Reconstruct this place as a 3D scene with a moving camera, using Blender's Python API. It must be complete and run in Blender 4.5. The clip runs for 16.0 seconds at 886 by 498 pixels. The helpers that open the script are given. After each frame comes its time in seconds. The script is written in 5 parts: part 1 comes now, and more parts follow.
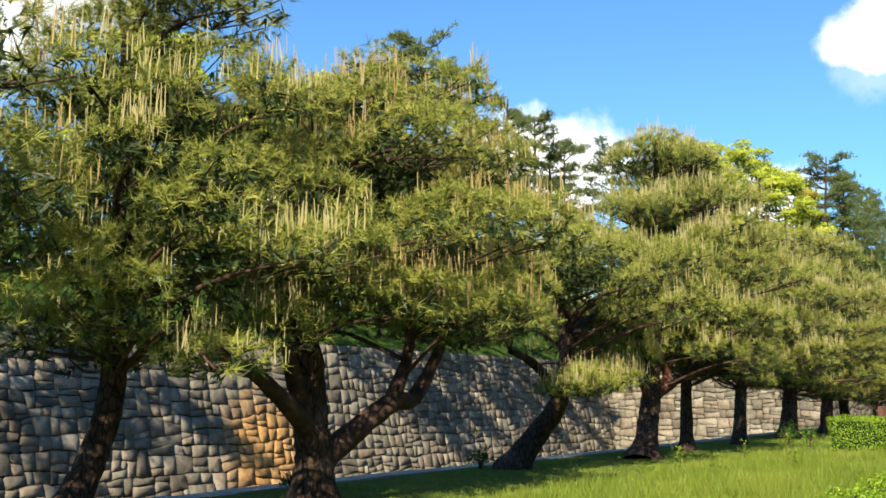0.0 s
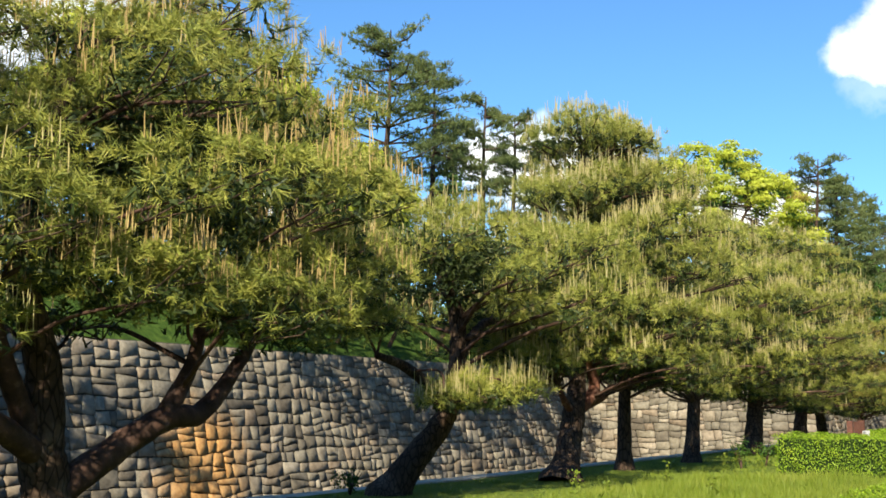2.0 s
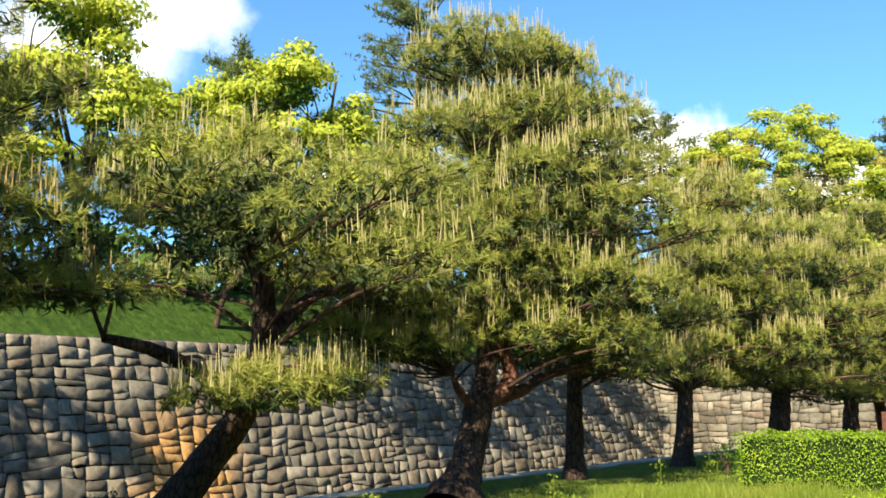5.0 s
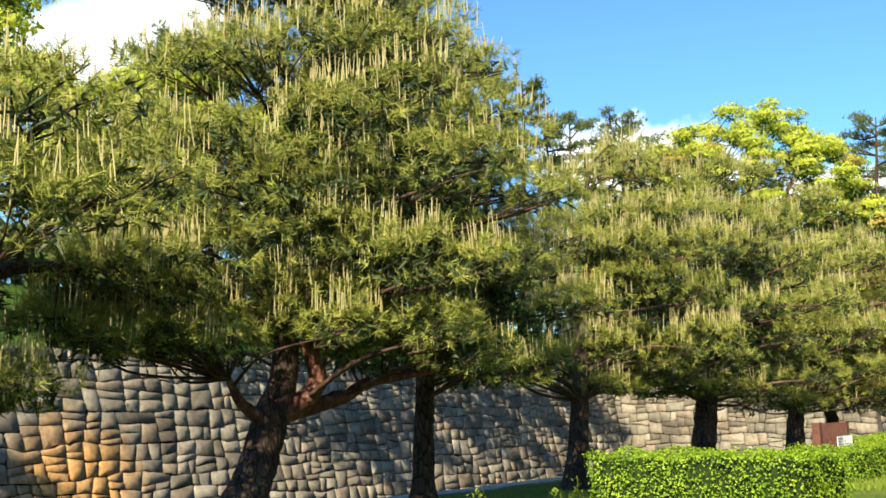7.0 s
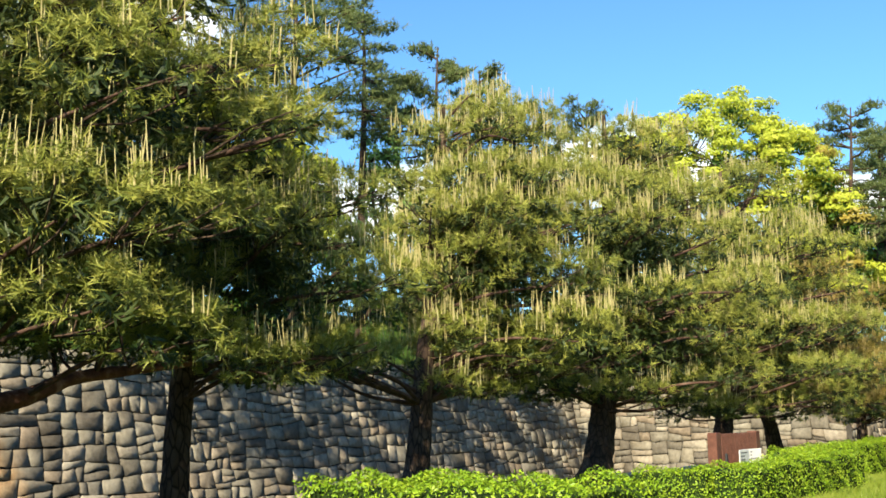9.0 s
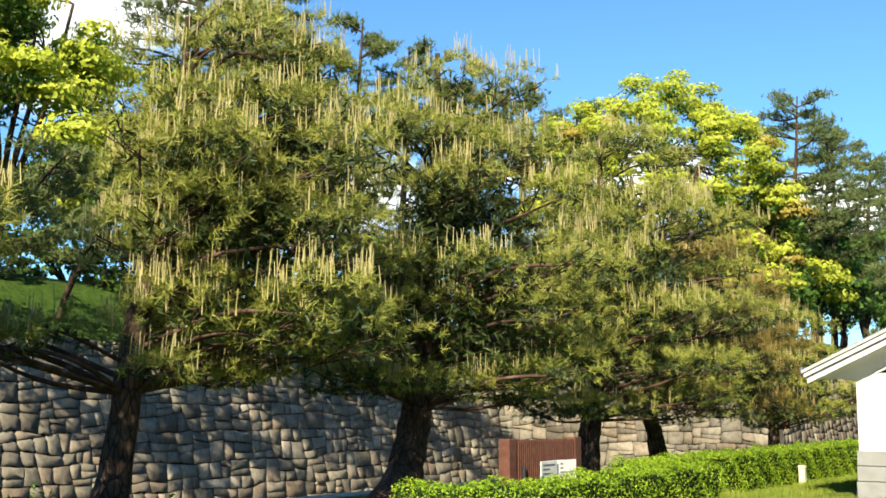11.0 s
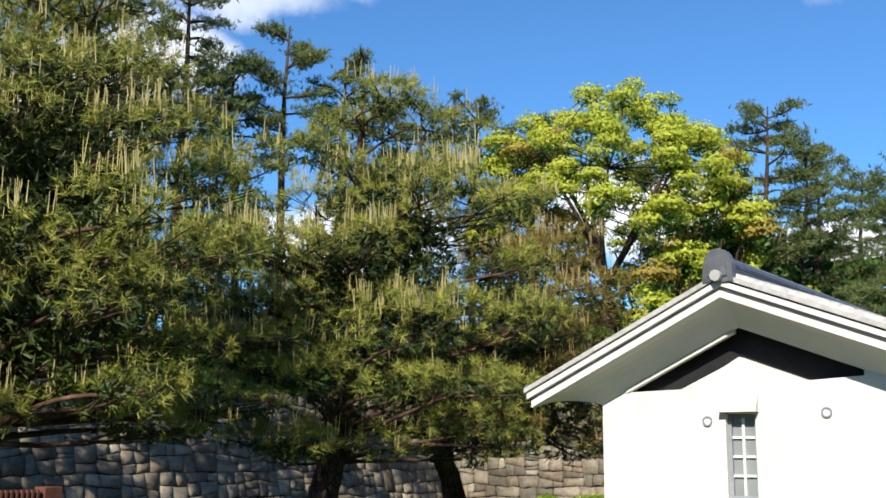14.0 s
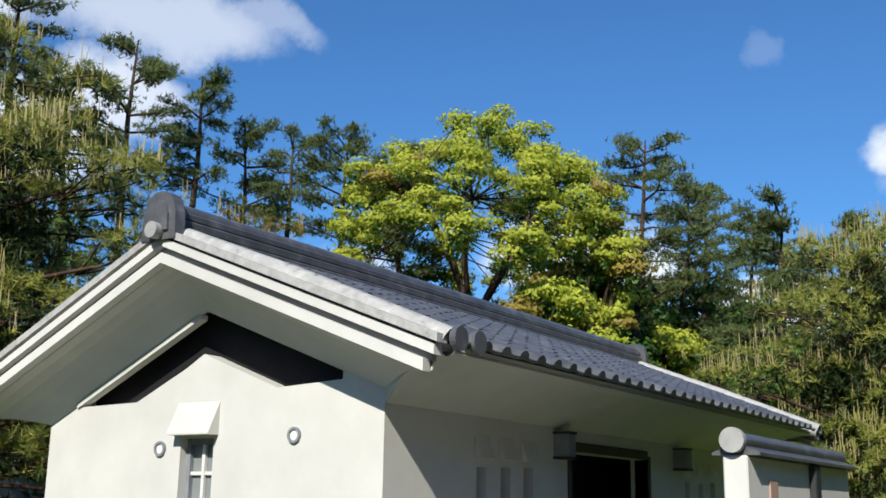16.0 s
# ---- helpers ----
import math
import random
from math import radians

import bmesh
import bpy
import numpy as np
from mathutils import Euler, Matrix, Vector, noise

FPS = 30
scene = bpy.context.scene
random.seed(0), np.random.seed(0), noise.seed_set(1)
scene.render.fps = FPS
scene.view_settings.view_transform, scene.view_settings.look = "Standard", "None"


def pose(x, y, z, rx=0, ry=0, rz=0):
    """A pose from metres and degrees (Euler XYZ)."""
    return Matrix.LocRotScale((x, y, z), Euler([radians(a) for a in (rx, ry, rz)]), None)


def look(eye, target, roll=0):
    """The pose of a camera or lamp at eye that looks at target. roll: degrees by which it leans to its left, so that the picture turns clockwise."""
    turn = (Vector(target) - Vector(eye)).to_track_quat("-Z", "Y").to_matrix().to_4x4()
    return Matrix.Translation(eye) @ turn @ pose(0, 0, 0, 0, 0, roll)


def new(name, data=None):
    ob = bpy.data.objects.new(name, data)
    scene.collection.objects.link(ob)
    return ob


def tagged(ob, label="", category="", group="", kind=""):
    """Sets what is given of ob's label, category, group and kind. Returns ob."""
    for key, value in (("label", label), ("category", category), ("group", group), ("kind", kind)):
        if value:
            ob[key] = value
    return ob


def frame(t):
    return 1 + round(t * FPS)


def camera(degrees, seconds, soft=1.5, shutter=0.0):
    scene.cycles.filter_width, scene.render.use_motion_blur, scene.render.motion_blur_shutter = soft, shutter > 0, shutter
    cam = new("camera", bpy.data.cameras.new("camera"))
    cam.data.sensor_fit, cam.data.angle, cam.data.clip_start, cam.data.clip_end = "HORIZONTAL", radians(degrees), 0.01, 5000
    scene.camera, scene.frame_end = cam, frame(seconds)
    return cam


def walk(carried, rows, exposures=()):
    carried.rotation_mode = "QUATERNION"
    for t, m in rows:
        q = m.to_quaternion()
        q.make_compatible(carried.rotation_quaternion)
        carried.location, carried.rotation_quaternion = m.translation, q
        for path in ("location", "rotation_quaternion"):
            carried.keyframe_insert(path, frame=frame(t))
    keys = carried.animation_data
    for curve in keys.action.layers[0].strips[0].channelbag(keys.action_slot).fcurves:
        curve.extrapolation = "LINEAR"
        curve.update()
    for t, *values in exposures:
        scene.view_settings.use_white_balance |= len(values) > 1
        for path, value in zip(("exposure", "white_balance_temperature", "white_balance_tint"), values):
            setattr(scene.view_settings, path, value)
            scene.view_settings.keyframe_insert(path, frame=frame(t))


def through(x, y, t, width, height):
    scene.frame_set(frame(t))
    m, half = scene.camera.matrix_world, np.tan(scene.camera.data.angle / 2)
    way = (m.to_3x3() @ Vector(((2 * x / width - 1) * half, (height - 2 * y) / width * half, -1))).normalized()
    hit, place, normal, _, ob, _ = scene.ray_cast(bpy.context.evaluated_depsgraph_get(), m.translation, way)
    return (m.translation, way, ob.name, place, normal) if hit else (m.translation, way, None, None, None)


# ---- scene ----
cam = camera(43.9, 16.0, soft=1.65)
METRES, EYE, TILT, LEAN, TURN = 36.5, 1.32, 7.7, 0.0, 30.7
ROWS = [
    (0.0, 0.0, 0.0, 0.0, 0.0, 0.0, -0.0),
    (0.5, 0.0136, 0.0207, -0.0023, -0.02, 0.48, 0.21),
    (1.0, 0.0285, 0.0416, -0.0046, -0.09, 1.09, 0.23),
    (1.5, 0.0441, 0.0624, -0.0071, 0.2, 0.94, 0.03),
    (2.0, 0.0608, 0.0836, -0.0095, 0.34, 0.46, -0.25),
    (2.5, 0.078, 0.1055, -0.0124, 0.66, -0.29, -0.38),
    (3.0, 0.0955, 0.1263, -0.015, 1.26, -0.91, -0.46),
    (5.5, 0.1786, 0.2425, -0.0312, 6.35, 0.65, 1.87),
    (6.0, 0.1924, 0.2691, -0.0351, 6.22, 0.9, 1.95),
    (6.5, 0.206, 0.2961, -0.0389, 5.69, 0.83, 1.94),
    (7.0, 0.221, 0.3227, -0.0429, 5.34, 0.88, 1.88),
    (7.5, 0.236, 0.3494, -0.0467, 5.12, 0.85, 1.67),
    (8.0, 0.252, 0.3762, -0.0502, 5.1, 0.81, 1.76),
    (10.5, 0.3344, 0.5102, -0.0679, 4.33, 1.17, 0.33),
    (11.0, 0.3539, 0.536, -0.0713, 3.59, 0.75, 0.08),
    (11.5, 0.3746, 0.5607, -0.0747, 3.78, 0.15, -0.17),
    (12.0, 0.3958, 0.5851, -0.078, 4.07, -0.05, -0.21),
    (12.5, 0.4172, 0.6103, -0.0817, 4.61, -0.24, -0.13),
    (13.0, 0.4395, 0.6358, -0.0849, 5.29, 0.13, 0.0),
    (13.5, 0.4621, 0.6617, -0.0886, 5.22, 1.41, 0.24),
    (14.0, 0.4854, 0.6869, -0.0924, 5.42, 2.92, 0.34),
    (14.5, 0.5105, 0.7119, -0.096, 5.08, 4.4, 0.25),
    (15.0, 0.5367, 0.7389, -0.0999, 4.13, 5.42, 0.02),
    (15.5, 0.564, 0.7657, -0.1033, 3.3, 5.78, -0.2),
    (16.0, 0.5919, 0.793, -0.1068, 2.35, 5.47, -0.65),
]
walk(cam, [(t, pose(0, 0, EYE, TILT, LEAN, TURN) @ pose(METRES * x, METRES * y, METRES * z, 90 + pitch, roll, yaw)) for t, x, y, z, yaw, pitch, roll in ROWS],
     exposures=[(0.0, 0.9, 7100, 6), (3.0, 0.9, 7150, 6), (5.5, 1.13, 7300, 4), (8.0, 1.16, 7300, 4), (11.0, 1.09, 7300, 4), (12.5, 0.88, 7100, 5), (13.5, 0.66, 6700, 7), (14.5, 0.4, 6400, 8), (15.2, 0.24, 6300, 8), (16.0, 0.13, 6250, 8)])
from mathutils import Quaternion

# ---- world, sun, exposure ----
SUN_DIR = Vector((0.83, -2.7, 1.97)).normalized()
sun_el = math.asin(SUN_DIR.z)
sun_data = bpy.data.lights.new("sun", "SUN")
sun_data.energy, sun_data.angle, sun_data.color = 5.4, radians(0.55), (1.0, 0.92, 0.78)
sun_ob = new("sun", sun_data)
sun_ob.matrix_world = look((20, -40, 60), Vector((20, -40, 60)) - SUN_DIR)


def node(tree, kind, **inputs):
    n = tree.nodes.new(kind)
    for key, value in inputs.items():
        n.inputs[key.replace("_", " ")].default_value = value
    return n


def build_world():
    world = bpy.data.worlds.new("sky")
    scene.world = world
    world.use_nodes = True
    t = world.node_tree
    t.nodes.clear()
    out, bg = t.nodes.new("ShaderNodeOutputWorld"), t.nodes.new("ShaderNodeBackground")
    sky = t.nodes.new("ShaderNodeTexSky")
    sky.sky_type, sky.sun_disc = "NISHITA", False
    sky.sun_elevation, sky.sun_rotation = sun_el, math.atan2(SUN_DIR.x, SUN_DIR.y)
    sky.air_density, sky.dust_density, sky.ozone_density = 1.0, 0.25, 2.2
    # richer blue of a clear spring day
    tint = t.nodes.new("ShaderNodeMix")
    tint.data_type, tint.blend_type = "RGBA", "MULTIPLY"
    tint.inputs[0].default_value = 1.0
    tint.inputs[7].default_value = (0.56, 0.97, 1.38, 1)
    t.links.new(sky.outputs[0], tint.inputs[6])
    coord = t.nodes.new("ShaderNodeTexCoord")
    warp = node(t, "ShaderNodeTexNoise", Scale=9.0, Detail=6.0, Roughness=0.6)
    t.links.new(coord.outputs["Generated"], warp.inputs["Vector"])
    sub = t.nodes.new("ShaderNodeVectorMath")
    sub.operation = "SUBTRACT"
    sub.inputs[1].default_value = (0.5, 0.5, 0.5)
    t.links.new(warp.outputs["Color"], sub.inputs[0])
    scl = t.nodes.new("ShaderNodeVectorMath")
    scl.operation = "SCALE"
    scl.inputs["Scale"].default_value = 0.10
    t.links.new(sub.outputs[0], scl.inputs[0])
    add = t.nodes.new("ShaderNodeVectorMath")
    t.links.new(coord.outputs["Generated"], add.inputs[0])
    t.links.new(scl.outputs[0], add.inputs[1])
    total = None
    # cumulus: azimuth, elevation, half width, half height (degrees), density
    for az, el, w, h, dens in CLOUDS:
        a, e = radians(az), radians(el)
        d = Vector((math.sin(a) * math.cos(e), math.cos(a) * math.cos(e), math.sin(e)))
        side = Vector((math.cos(a), -math.sin(a), 0))
        up = side.cross(d)
        terms = []
        for axis, size in ((side, w), (up, h)):
            dot = t.nodes.new("ShaderNodeVectorMath")
            dot.operation = "DOT_PRODUCT"
            dot.inputs[1].default_value = axis
            t.links.new(add.outputs[0], dot.inputs[0])
            off = t.nodes.new("ShaderNodeMath")
            off.operation = "SUBTRACT"
            off.inputs[1].default_value = axis.dot(d)
            t.links.new(dot.outputs["Value"], off.inputs[0])
            sq = t.nodes.new("ShaderNodeMath")
            sq.operation = "DIVIDE"
            sq.inputs[1].default_value = math.sin(radians(size))
            t.links.new(off.outputs[0], sq.inputs[0])
            p = t.nodes.new("ShaderNodeMath")
            p.operation = "MULTIPLY"
            t.links.new(sq.outputs[0], p.inputs[0])
            t.links.new(sq.outputs[0], p.inputs[1])
            terms.append(p)
        s = t.nodes.new("ShaderNodeMath")
        t.links.new(terms[0].outputs[0], s.inputs[0])
        t.links.new(terms[1].outputs[0], s.inputs[1])
        r = t.nodes.new("ShaderNodeMapRange")
        r.interpolation_type = "SMOOTHSTEP"
        r.inputs["From Min"].default_value, r.inputs["From Max"].default_value = 1.45, 0.2
        r.inputs["To Min"].default_value, r.inputs["To Max"].default_value = 0.0, dens
        t.links.new(s.outputs[0], r.inputs["Value"])
        # keep it to the half of the sky that it lies in
        front = t.nodes.new("ShaderNodeVectorMath")
        front.operation = "DOT_PRODUCT"
        front.inputs[1].default_value = d
        t.links.new(coord.outputs["Generated"], front.inputs[0])
        gate = t.nodes.new("ShaderNodeMath")
        gate.operation = "GREATER_THAN"
        gate.inputs[1].default_value = 0.3
        t.links.new(front.outputs["Value"], gate.inputs[0])
        g = t.nodes.new("ShaderNodeMath")
        g.operation = "MULTIPLY"
        t.links.new(gate.outputs[0], g.inputs[0])
        t.links.new(r.outputs[0], g.inputs[1])
        if total is None:
            total = g
        else:
            m = t.nodes.new("ShaderNodeMath")
            m.operation = "MAXIMUM"
            t.links.new(total.outputs[0], m.inputs[0])
            t.links.new(g.outputs[0], m.inputs[1])
            total = m
    mix = t.nodes.new("ShaderNodeMix")
    mix.data_type = "RGBA"
    mix.inputs[7].default_value = (10.5, 10.7, 11.2, 1)
    t.links.new(total.outputs[0], mix.inputs[0])
    t.links.new(tint.outputs[2], mix.inputs[6])
    bg.inputs["Strength"].default_value = 0.088
    t.links.new(mix.outputs[2], bg.inputs["Color"])
    t.links.new(bg.outputs[0], out.inputs[0])


CLOUDS = [
    (-8.6, 17.6, 2.6, 2.0, 1.0), (-6.5, 18.5, 3.0, 2.8, 1.0), (-8.9, 15.6, 2.0, 1.3, 0.22),
    (-24.5, 12.2, 4.5, 2.2, 0.95), (-15.5, 9.6, 4.0, 1.8, 0.95), (-27.5, 13.0, 3.0, 1.8, 0.9),
    (-51.5, 19.5, 4.2, 2.2, 0.75), (-48.5, 23.6, 5.5, 1.9, 0.58), (-43.5, 24.3, 3.2, 1.0, 0.35),
    (-55.0, 17.5, 4.6, 3.0, 0.75), (-42.0, 11.0, 7.0, 2.2, 0.85), (-60.0, 25.0, 6.0, 2.5, 0.8),
    (-16.4, 22.7, 1.0, 1.0, 0.11), (-72.0, 15.0, 8.0, 4.0, 0.9),
    (35.0, 25.0, 9.0, 3.0, 0.6), (-120.0, 22.0, 12.0, 4.0, 0.7),
]
build_world()


# ---- materials ----
def material(name, build, rough=0.8, spec=0.3):
    m = bpy.data.materials.new(name)
    m.use_nodes = True
    t = m.node_tree
    bsdf = t.nodes["Principled BSDF"]
    bsdf.inputs["Roughness"].default_value = rough
    bsdf.inputs["Specular IOR Level"].default_value = spec
    build(t, bsdf)
    return m


def noise_tex(t, scale, detail=4.0, rough=0.55, vector=None):
    n = node(t, "ShaderNodeTexNoise", Scale=scale, Detail=detail, Roughness=rough)
    if vector:
        t.links.new(vector, n.inputs["Vector"])
    return n


def ramp(t, value, stops):
    r = t.nodes.new("ShaderNodeValToRGB")
    el = r.color_ramp.elements
    while len(el) < len(stops):
        el.new(0.5)
    for e, (p, c) in zip(el, stops):
        e.position, e.color = p, (*c, 1)
    t.links.new(value, r.inputs[0])
    return r.outputs[0]


def blend(t, fac, a, b, mode="MIX"):
    m = t.nodes.new("ShaderNodeMix")
    m.data_type, m.blend_type = "RGBA", mode
    for sock, value in ((m.inputs[0], fac), (m.inputs[6], a), (m.inputs[7], b)):
        if isinstance(value, (int, float)):
            sock.default_value = value
        elif isinstance(value, tuple):
            sock.default_value = (*value, 1)
        else:
            t.links.new(value, sock)
    return m.outputs[2]


def bump(t, bsdf, height, strength=0.3, distance=0.02):
    b = node(t, "ShaderNodeBump", Strength=strength, Distance=distance)
    t.links.new(height, b.inputs["Height"])
    t.links.new(b.outputs[0], bsdf.inputs["Normal"])


def pos(t):
    return t.nodes.new("ShaderNodeNewGeometry").outputs["Position"]


def island(t):
    return t.nodes.new("ShaderNodeNewGeometry").outputs["Random Per Island"]


def leaf_mat(name, dark, mid, light, patch=1.2, warm=None, rough=0.55, through=0.25):
    def build(t, b):
        big = noise_tex(t, patch, 3.0, 0.6, pos(t)).outputs["Fac"]
        c1 = ramp(t, big, [(0.3, dark), (0.52, mid), (0.72, light)])
        c2 = ramp(t, island(t), [(0.0, dark), (0.5, mid), (1.0, light)])
        c = blend(t, 0.45, c1, c2)
        if warm:
            w = noise_tex(t, 0.5, 2.0, 0.5, pos(t)).outputs["Fac"]
            k = ramp(t, w, [(0.52, (0, 0, 0)), (0.66, (0.8, 0.8, 0.8))])
            c = blend(t, k, c, warm)
        t.links.new(c, b.inputs["Base Color"])
        # a little light comes through thin leaves
        tr = t.nodes.new("ShaderNodeBsdfTranslucent")
        t.links.new(c, tr.inputs["Color"])
        mix = t.nodes.new("ShaderNodeMixShader")
        mix.inputs[0].default_value = through
        t.links.new(b.outputs[0], mix.inputs[1])
        t.links.new(tr.outputs[0], mix.inputs[2])
        t.links.new(mix.outputs[0], t.nodes["Material Output"].inputs[0])
    return material(name, build, rough, 0.25)


NEEDLE = leaf_mat("pine_needle", (0.066, 0.112, 0.02), (0.24, 0.26, 0.048), (0.49, 0.455, 0.11), 4.5, through=0.1)
NEEDLE_RED = leaf_mat("pine_needle_rusty", (0.11, 0.10, 0.02), (0.25, 0.20, 0.045), (0.39, 0.28, 0.09), 1.3, through=0.33)
NEEDLE_FAR = leaf_mat("pine_needle_far", (0.055, 0.08, 0.026), (0.115, 0.15, 0.048), (0.21, 0.23, 0.075), 0.35)
# very dark green that paints the shade inside the pine crowns
NEEDLE_SHADE = leaf_mat("pine_needle_shade", (0.018, 0.034, 0.009), (0.036, 0.056, 0.014), (0.07, 0.085, 0.022), 1.3, through=0.05)
CANDLE = leaf_mat("pine_candle", (0.30, 0.25, 0.10), (0.42, 0.36, 0.16), (0.52, 0.47, 0.24), 2.0, through=0.1)
CANDLE_RED = leaf_mat("pine_flower", (0.32, 0.21, 0.08), (0.43, 0.31, 0.13), (0.5, 0.40, 0.18), 2.0, through=0.1)
YELLOW_LEAF = leaf_mat("young_leaf", (0.28, 0.345, 0.035), (0.45, 0.49, 0.055), (0.58, 0.585, 0.085), 0.5, None, 0.5, 0.38)
RUST_LEAF = leaf_mat("rusty_leaf", (0.20, 0.16, 0.03), (0.34, 0.25, 0.05), (0.42, 0.36, 0.08), 0.5, None, 0.5, 0.3)
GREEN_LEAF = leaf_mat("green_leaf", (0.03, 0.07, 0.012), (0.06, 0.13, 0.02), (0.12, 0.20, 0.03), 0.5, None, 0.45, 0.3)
HEDGE_LEAF = leaf_mat("hedge_leaf", (0.075, 0.17, 0.013), (0.23, 0.37, 0.024), (0.47, 0.56, 0.055), 4.0, None, 0.4, 0.3)
PALE_LEAF = leaf_mat("pale_leaf", (0.12, 0.22, 0.05), (0.20, 0.33, 0.08), (0.30, 0.44, 0.14), 0.6, None, 0.5, 0.35)
GRASS_BLADE = leaf_mat("grass_blade", (0.10, 0.16, 0.017), (0.185, 0.25, 0.03), (0.32, 0.335, 0.068), 0.8, None, 0.5, 0.3)


def _bark(t, b):
    co = t.nodes.new("ShaderNodeMapping")
    co.inputs["Scale"].default_value = (1, 1, 0.35)
    t.links.new(pos(t), co.inputs["Vector"])
    v = node(t, "ShaderNodeTexVoronoi", Scale=14.0)
    v.feature = "DISTANCE_TO_EDGE"
    t.links.new(co.outputs[0], v.inputs["Vector"])
    n = noise_tex(t, 3.0, 5.0, 0.6, pos(t)).outputs["Fac"]
    plate = ramp(t, n, [(0.3, (0.045, 0.030, 0.022)), (0.55, (0.085, 0.055, 0.038)), (0.75, (0.16, 0.115, 0.085))])
    crack = ramp(t, v.outputs["Distance"], [(0.0, (0.25, 0.25, 0.25)), (0.14, (1, 1, 1))])
    t.links.new(blend(t, 1.0, plate, crack, "MULTIPLY"), b.inputs["Base Color"])
    bump(t, b, v.outputs["Distance"], 0.8, 0.03)


def _red_bark(t, b):
    n = noise_tex(t, 6.0, 5.0, 0.65, pos(t)).outputs["Fac"]
    c = ramp(t, n, [(0.3, (0.035, 0.023, 0.018)), (0.55, (0.08, 0.045, 0.033)), (0.78, (0.20, 0.13, 0.10))])
    t.links.new(c, b.inputs["Base Color"])
    bump(t, b, n, 0.6, 0.02)


def _orange_bark(t, b):
    n = noise_tex(t, 7.0, 5.0, 0.65, pos(t)).outputs["Fac"]
    c = ramp(t, n, [(0.3, (0.06, 0.026, 0.018)), (0.52, (0.15, 0.062, 0.04)), (0.74, (0.36, 0.21, 0.15))])
    t.links.new(c, b.inputs["Base Color"])
    bump(t, b, n, 0.6, 0.02)


ORANGE_BARK = material("peeling_orange_bark", _orange_bark, 0.85, 0.15)
BARK = material("pine_bark", _bark, 0.9, 0.15)
RED_BARK = material("red_pine_bark", _red_bark, 0.85, 0.15)


def _stone(t, b):
    geo = t.nodes.new("ShaderNodeNewGeometry")
    rnd = t.nodes.new("ShaderNodeObjectInfo").outputs["Random"]
    mixr = t.nodes.new("ShaderNodeMath")
    mixr.operation = "ADD"
    t.links.new(rnd, mixr.inputs[0])
    t.links.new(geo.outputs["Random Per Island"], mixr.inputs[1])
    fr = t.nodes.new("ShaderNodeMath")
    fr.operation = "FRACT"
    t.links.new(mixr.outputs[0], fr.inputs[0])
    base = ramp(t, fr.outputs[0], [(0.0, (0.125, 0.11, 0.092)), (0.35, (0.198, 0.181, 0.15)), (0.6, (0.25, 0.228, 0.185)), (0.8, (0.225, 0.18, 0.138)), (1.0, (0.33, 0.30, 0.25))])
    n = noise_tex(t, 5.0, 8.0, 0.65, geo.outputs["Position"]).outputs["Fac"]
    grain = ramp(t, n, [(0.3, (0.63, 0.61, 0.57)), (0.6, (1.06, 1.02, 0.94))])
    c = blend(t, 1.0, base, grain, "MULTIPLY")
    # dark weathering
    w = noise_tex(t, 0.7, 5.0, 0.6, geo.outputs["Position"]).outputs["Fac"]
    stain = ramp(t, w, [(0.42, (1, 1, 1)), (0.62, (0.66, 0.64, 0.62))])
    c = blend(t, 1.0, c, stain, "MULTIPLY")
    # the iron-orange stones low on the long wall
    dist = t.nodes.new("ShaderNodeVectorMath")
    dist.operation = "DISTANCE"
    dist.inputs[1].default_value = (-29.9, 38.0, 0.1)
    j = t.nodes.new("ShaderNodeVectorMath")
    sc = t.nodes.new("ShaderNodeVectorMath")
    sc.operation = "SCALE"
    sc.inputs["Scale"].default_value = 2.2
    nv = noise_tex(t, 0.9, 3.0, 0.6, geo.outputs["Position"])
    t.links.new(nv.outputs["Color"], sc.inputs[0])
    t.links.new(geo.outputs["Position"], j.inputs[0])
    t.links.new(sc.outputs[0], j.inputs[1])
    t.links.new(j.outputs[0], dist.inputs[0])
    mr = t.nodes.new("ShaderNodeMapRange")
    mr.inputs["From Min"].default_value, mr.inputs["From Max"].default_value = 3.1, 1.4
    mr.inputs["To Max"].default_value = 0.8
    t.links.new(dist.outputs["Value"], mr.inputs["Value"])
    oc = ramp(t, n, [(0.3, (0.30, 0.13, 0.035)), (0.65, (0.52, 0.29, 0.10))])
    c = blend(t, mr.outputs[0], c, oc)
    t.links.new(c, b.inputs["Base Color"])
    bump(t, b, n, 0.5, 0.03)


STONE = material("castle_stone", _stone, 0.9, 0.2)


def simple(name, stops, scale, rough=0.8, spec=0.3, bstr=0.2, bdist=0.01, metal=0.0, detail=6.0):
    def build(t, b):
        n = noise_tex(t, scale, detail, 0.6, pos(t)).outputs["Fac"]
        n2 = noise_tex(t, scale * 0.13, 3.0, 0.5, pos(t)).outputs["Fac"]
        c = ramp(t, n, stops)
        c = blend(t, 1.0, c, ramp(t, n2, [(0.3, (0.88, 0.88, 0.88)), (0.7, (1.04, 1.04, 1.04))]), "MULTIPLY")
        t.links.new(c, b.inputs["Base Color"])
        b.inputs["Metallic"].default_value = metal
        bump(t, b, n, bstr, bdist)
    return material(name, build, rough, spec)


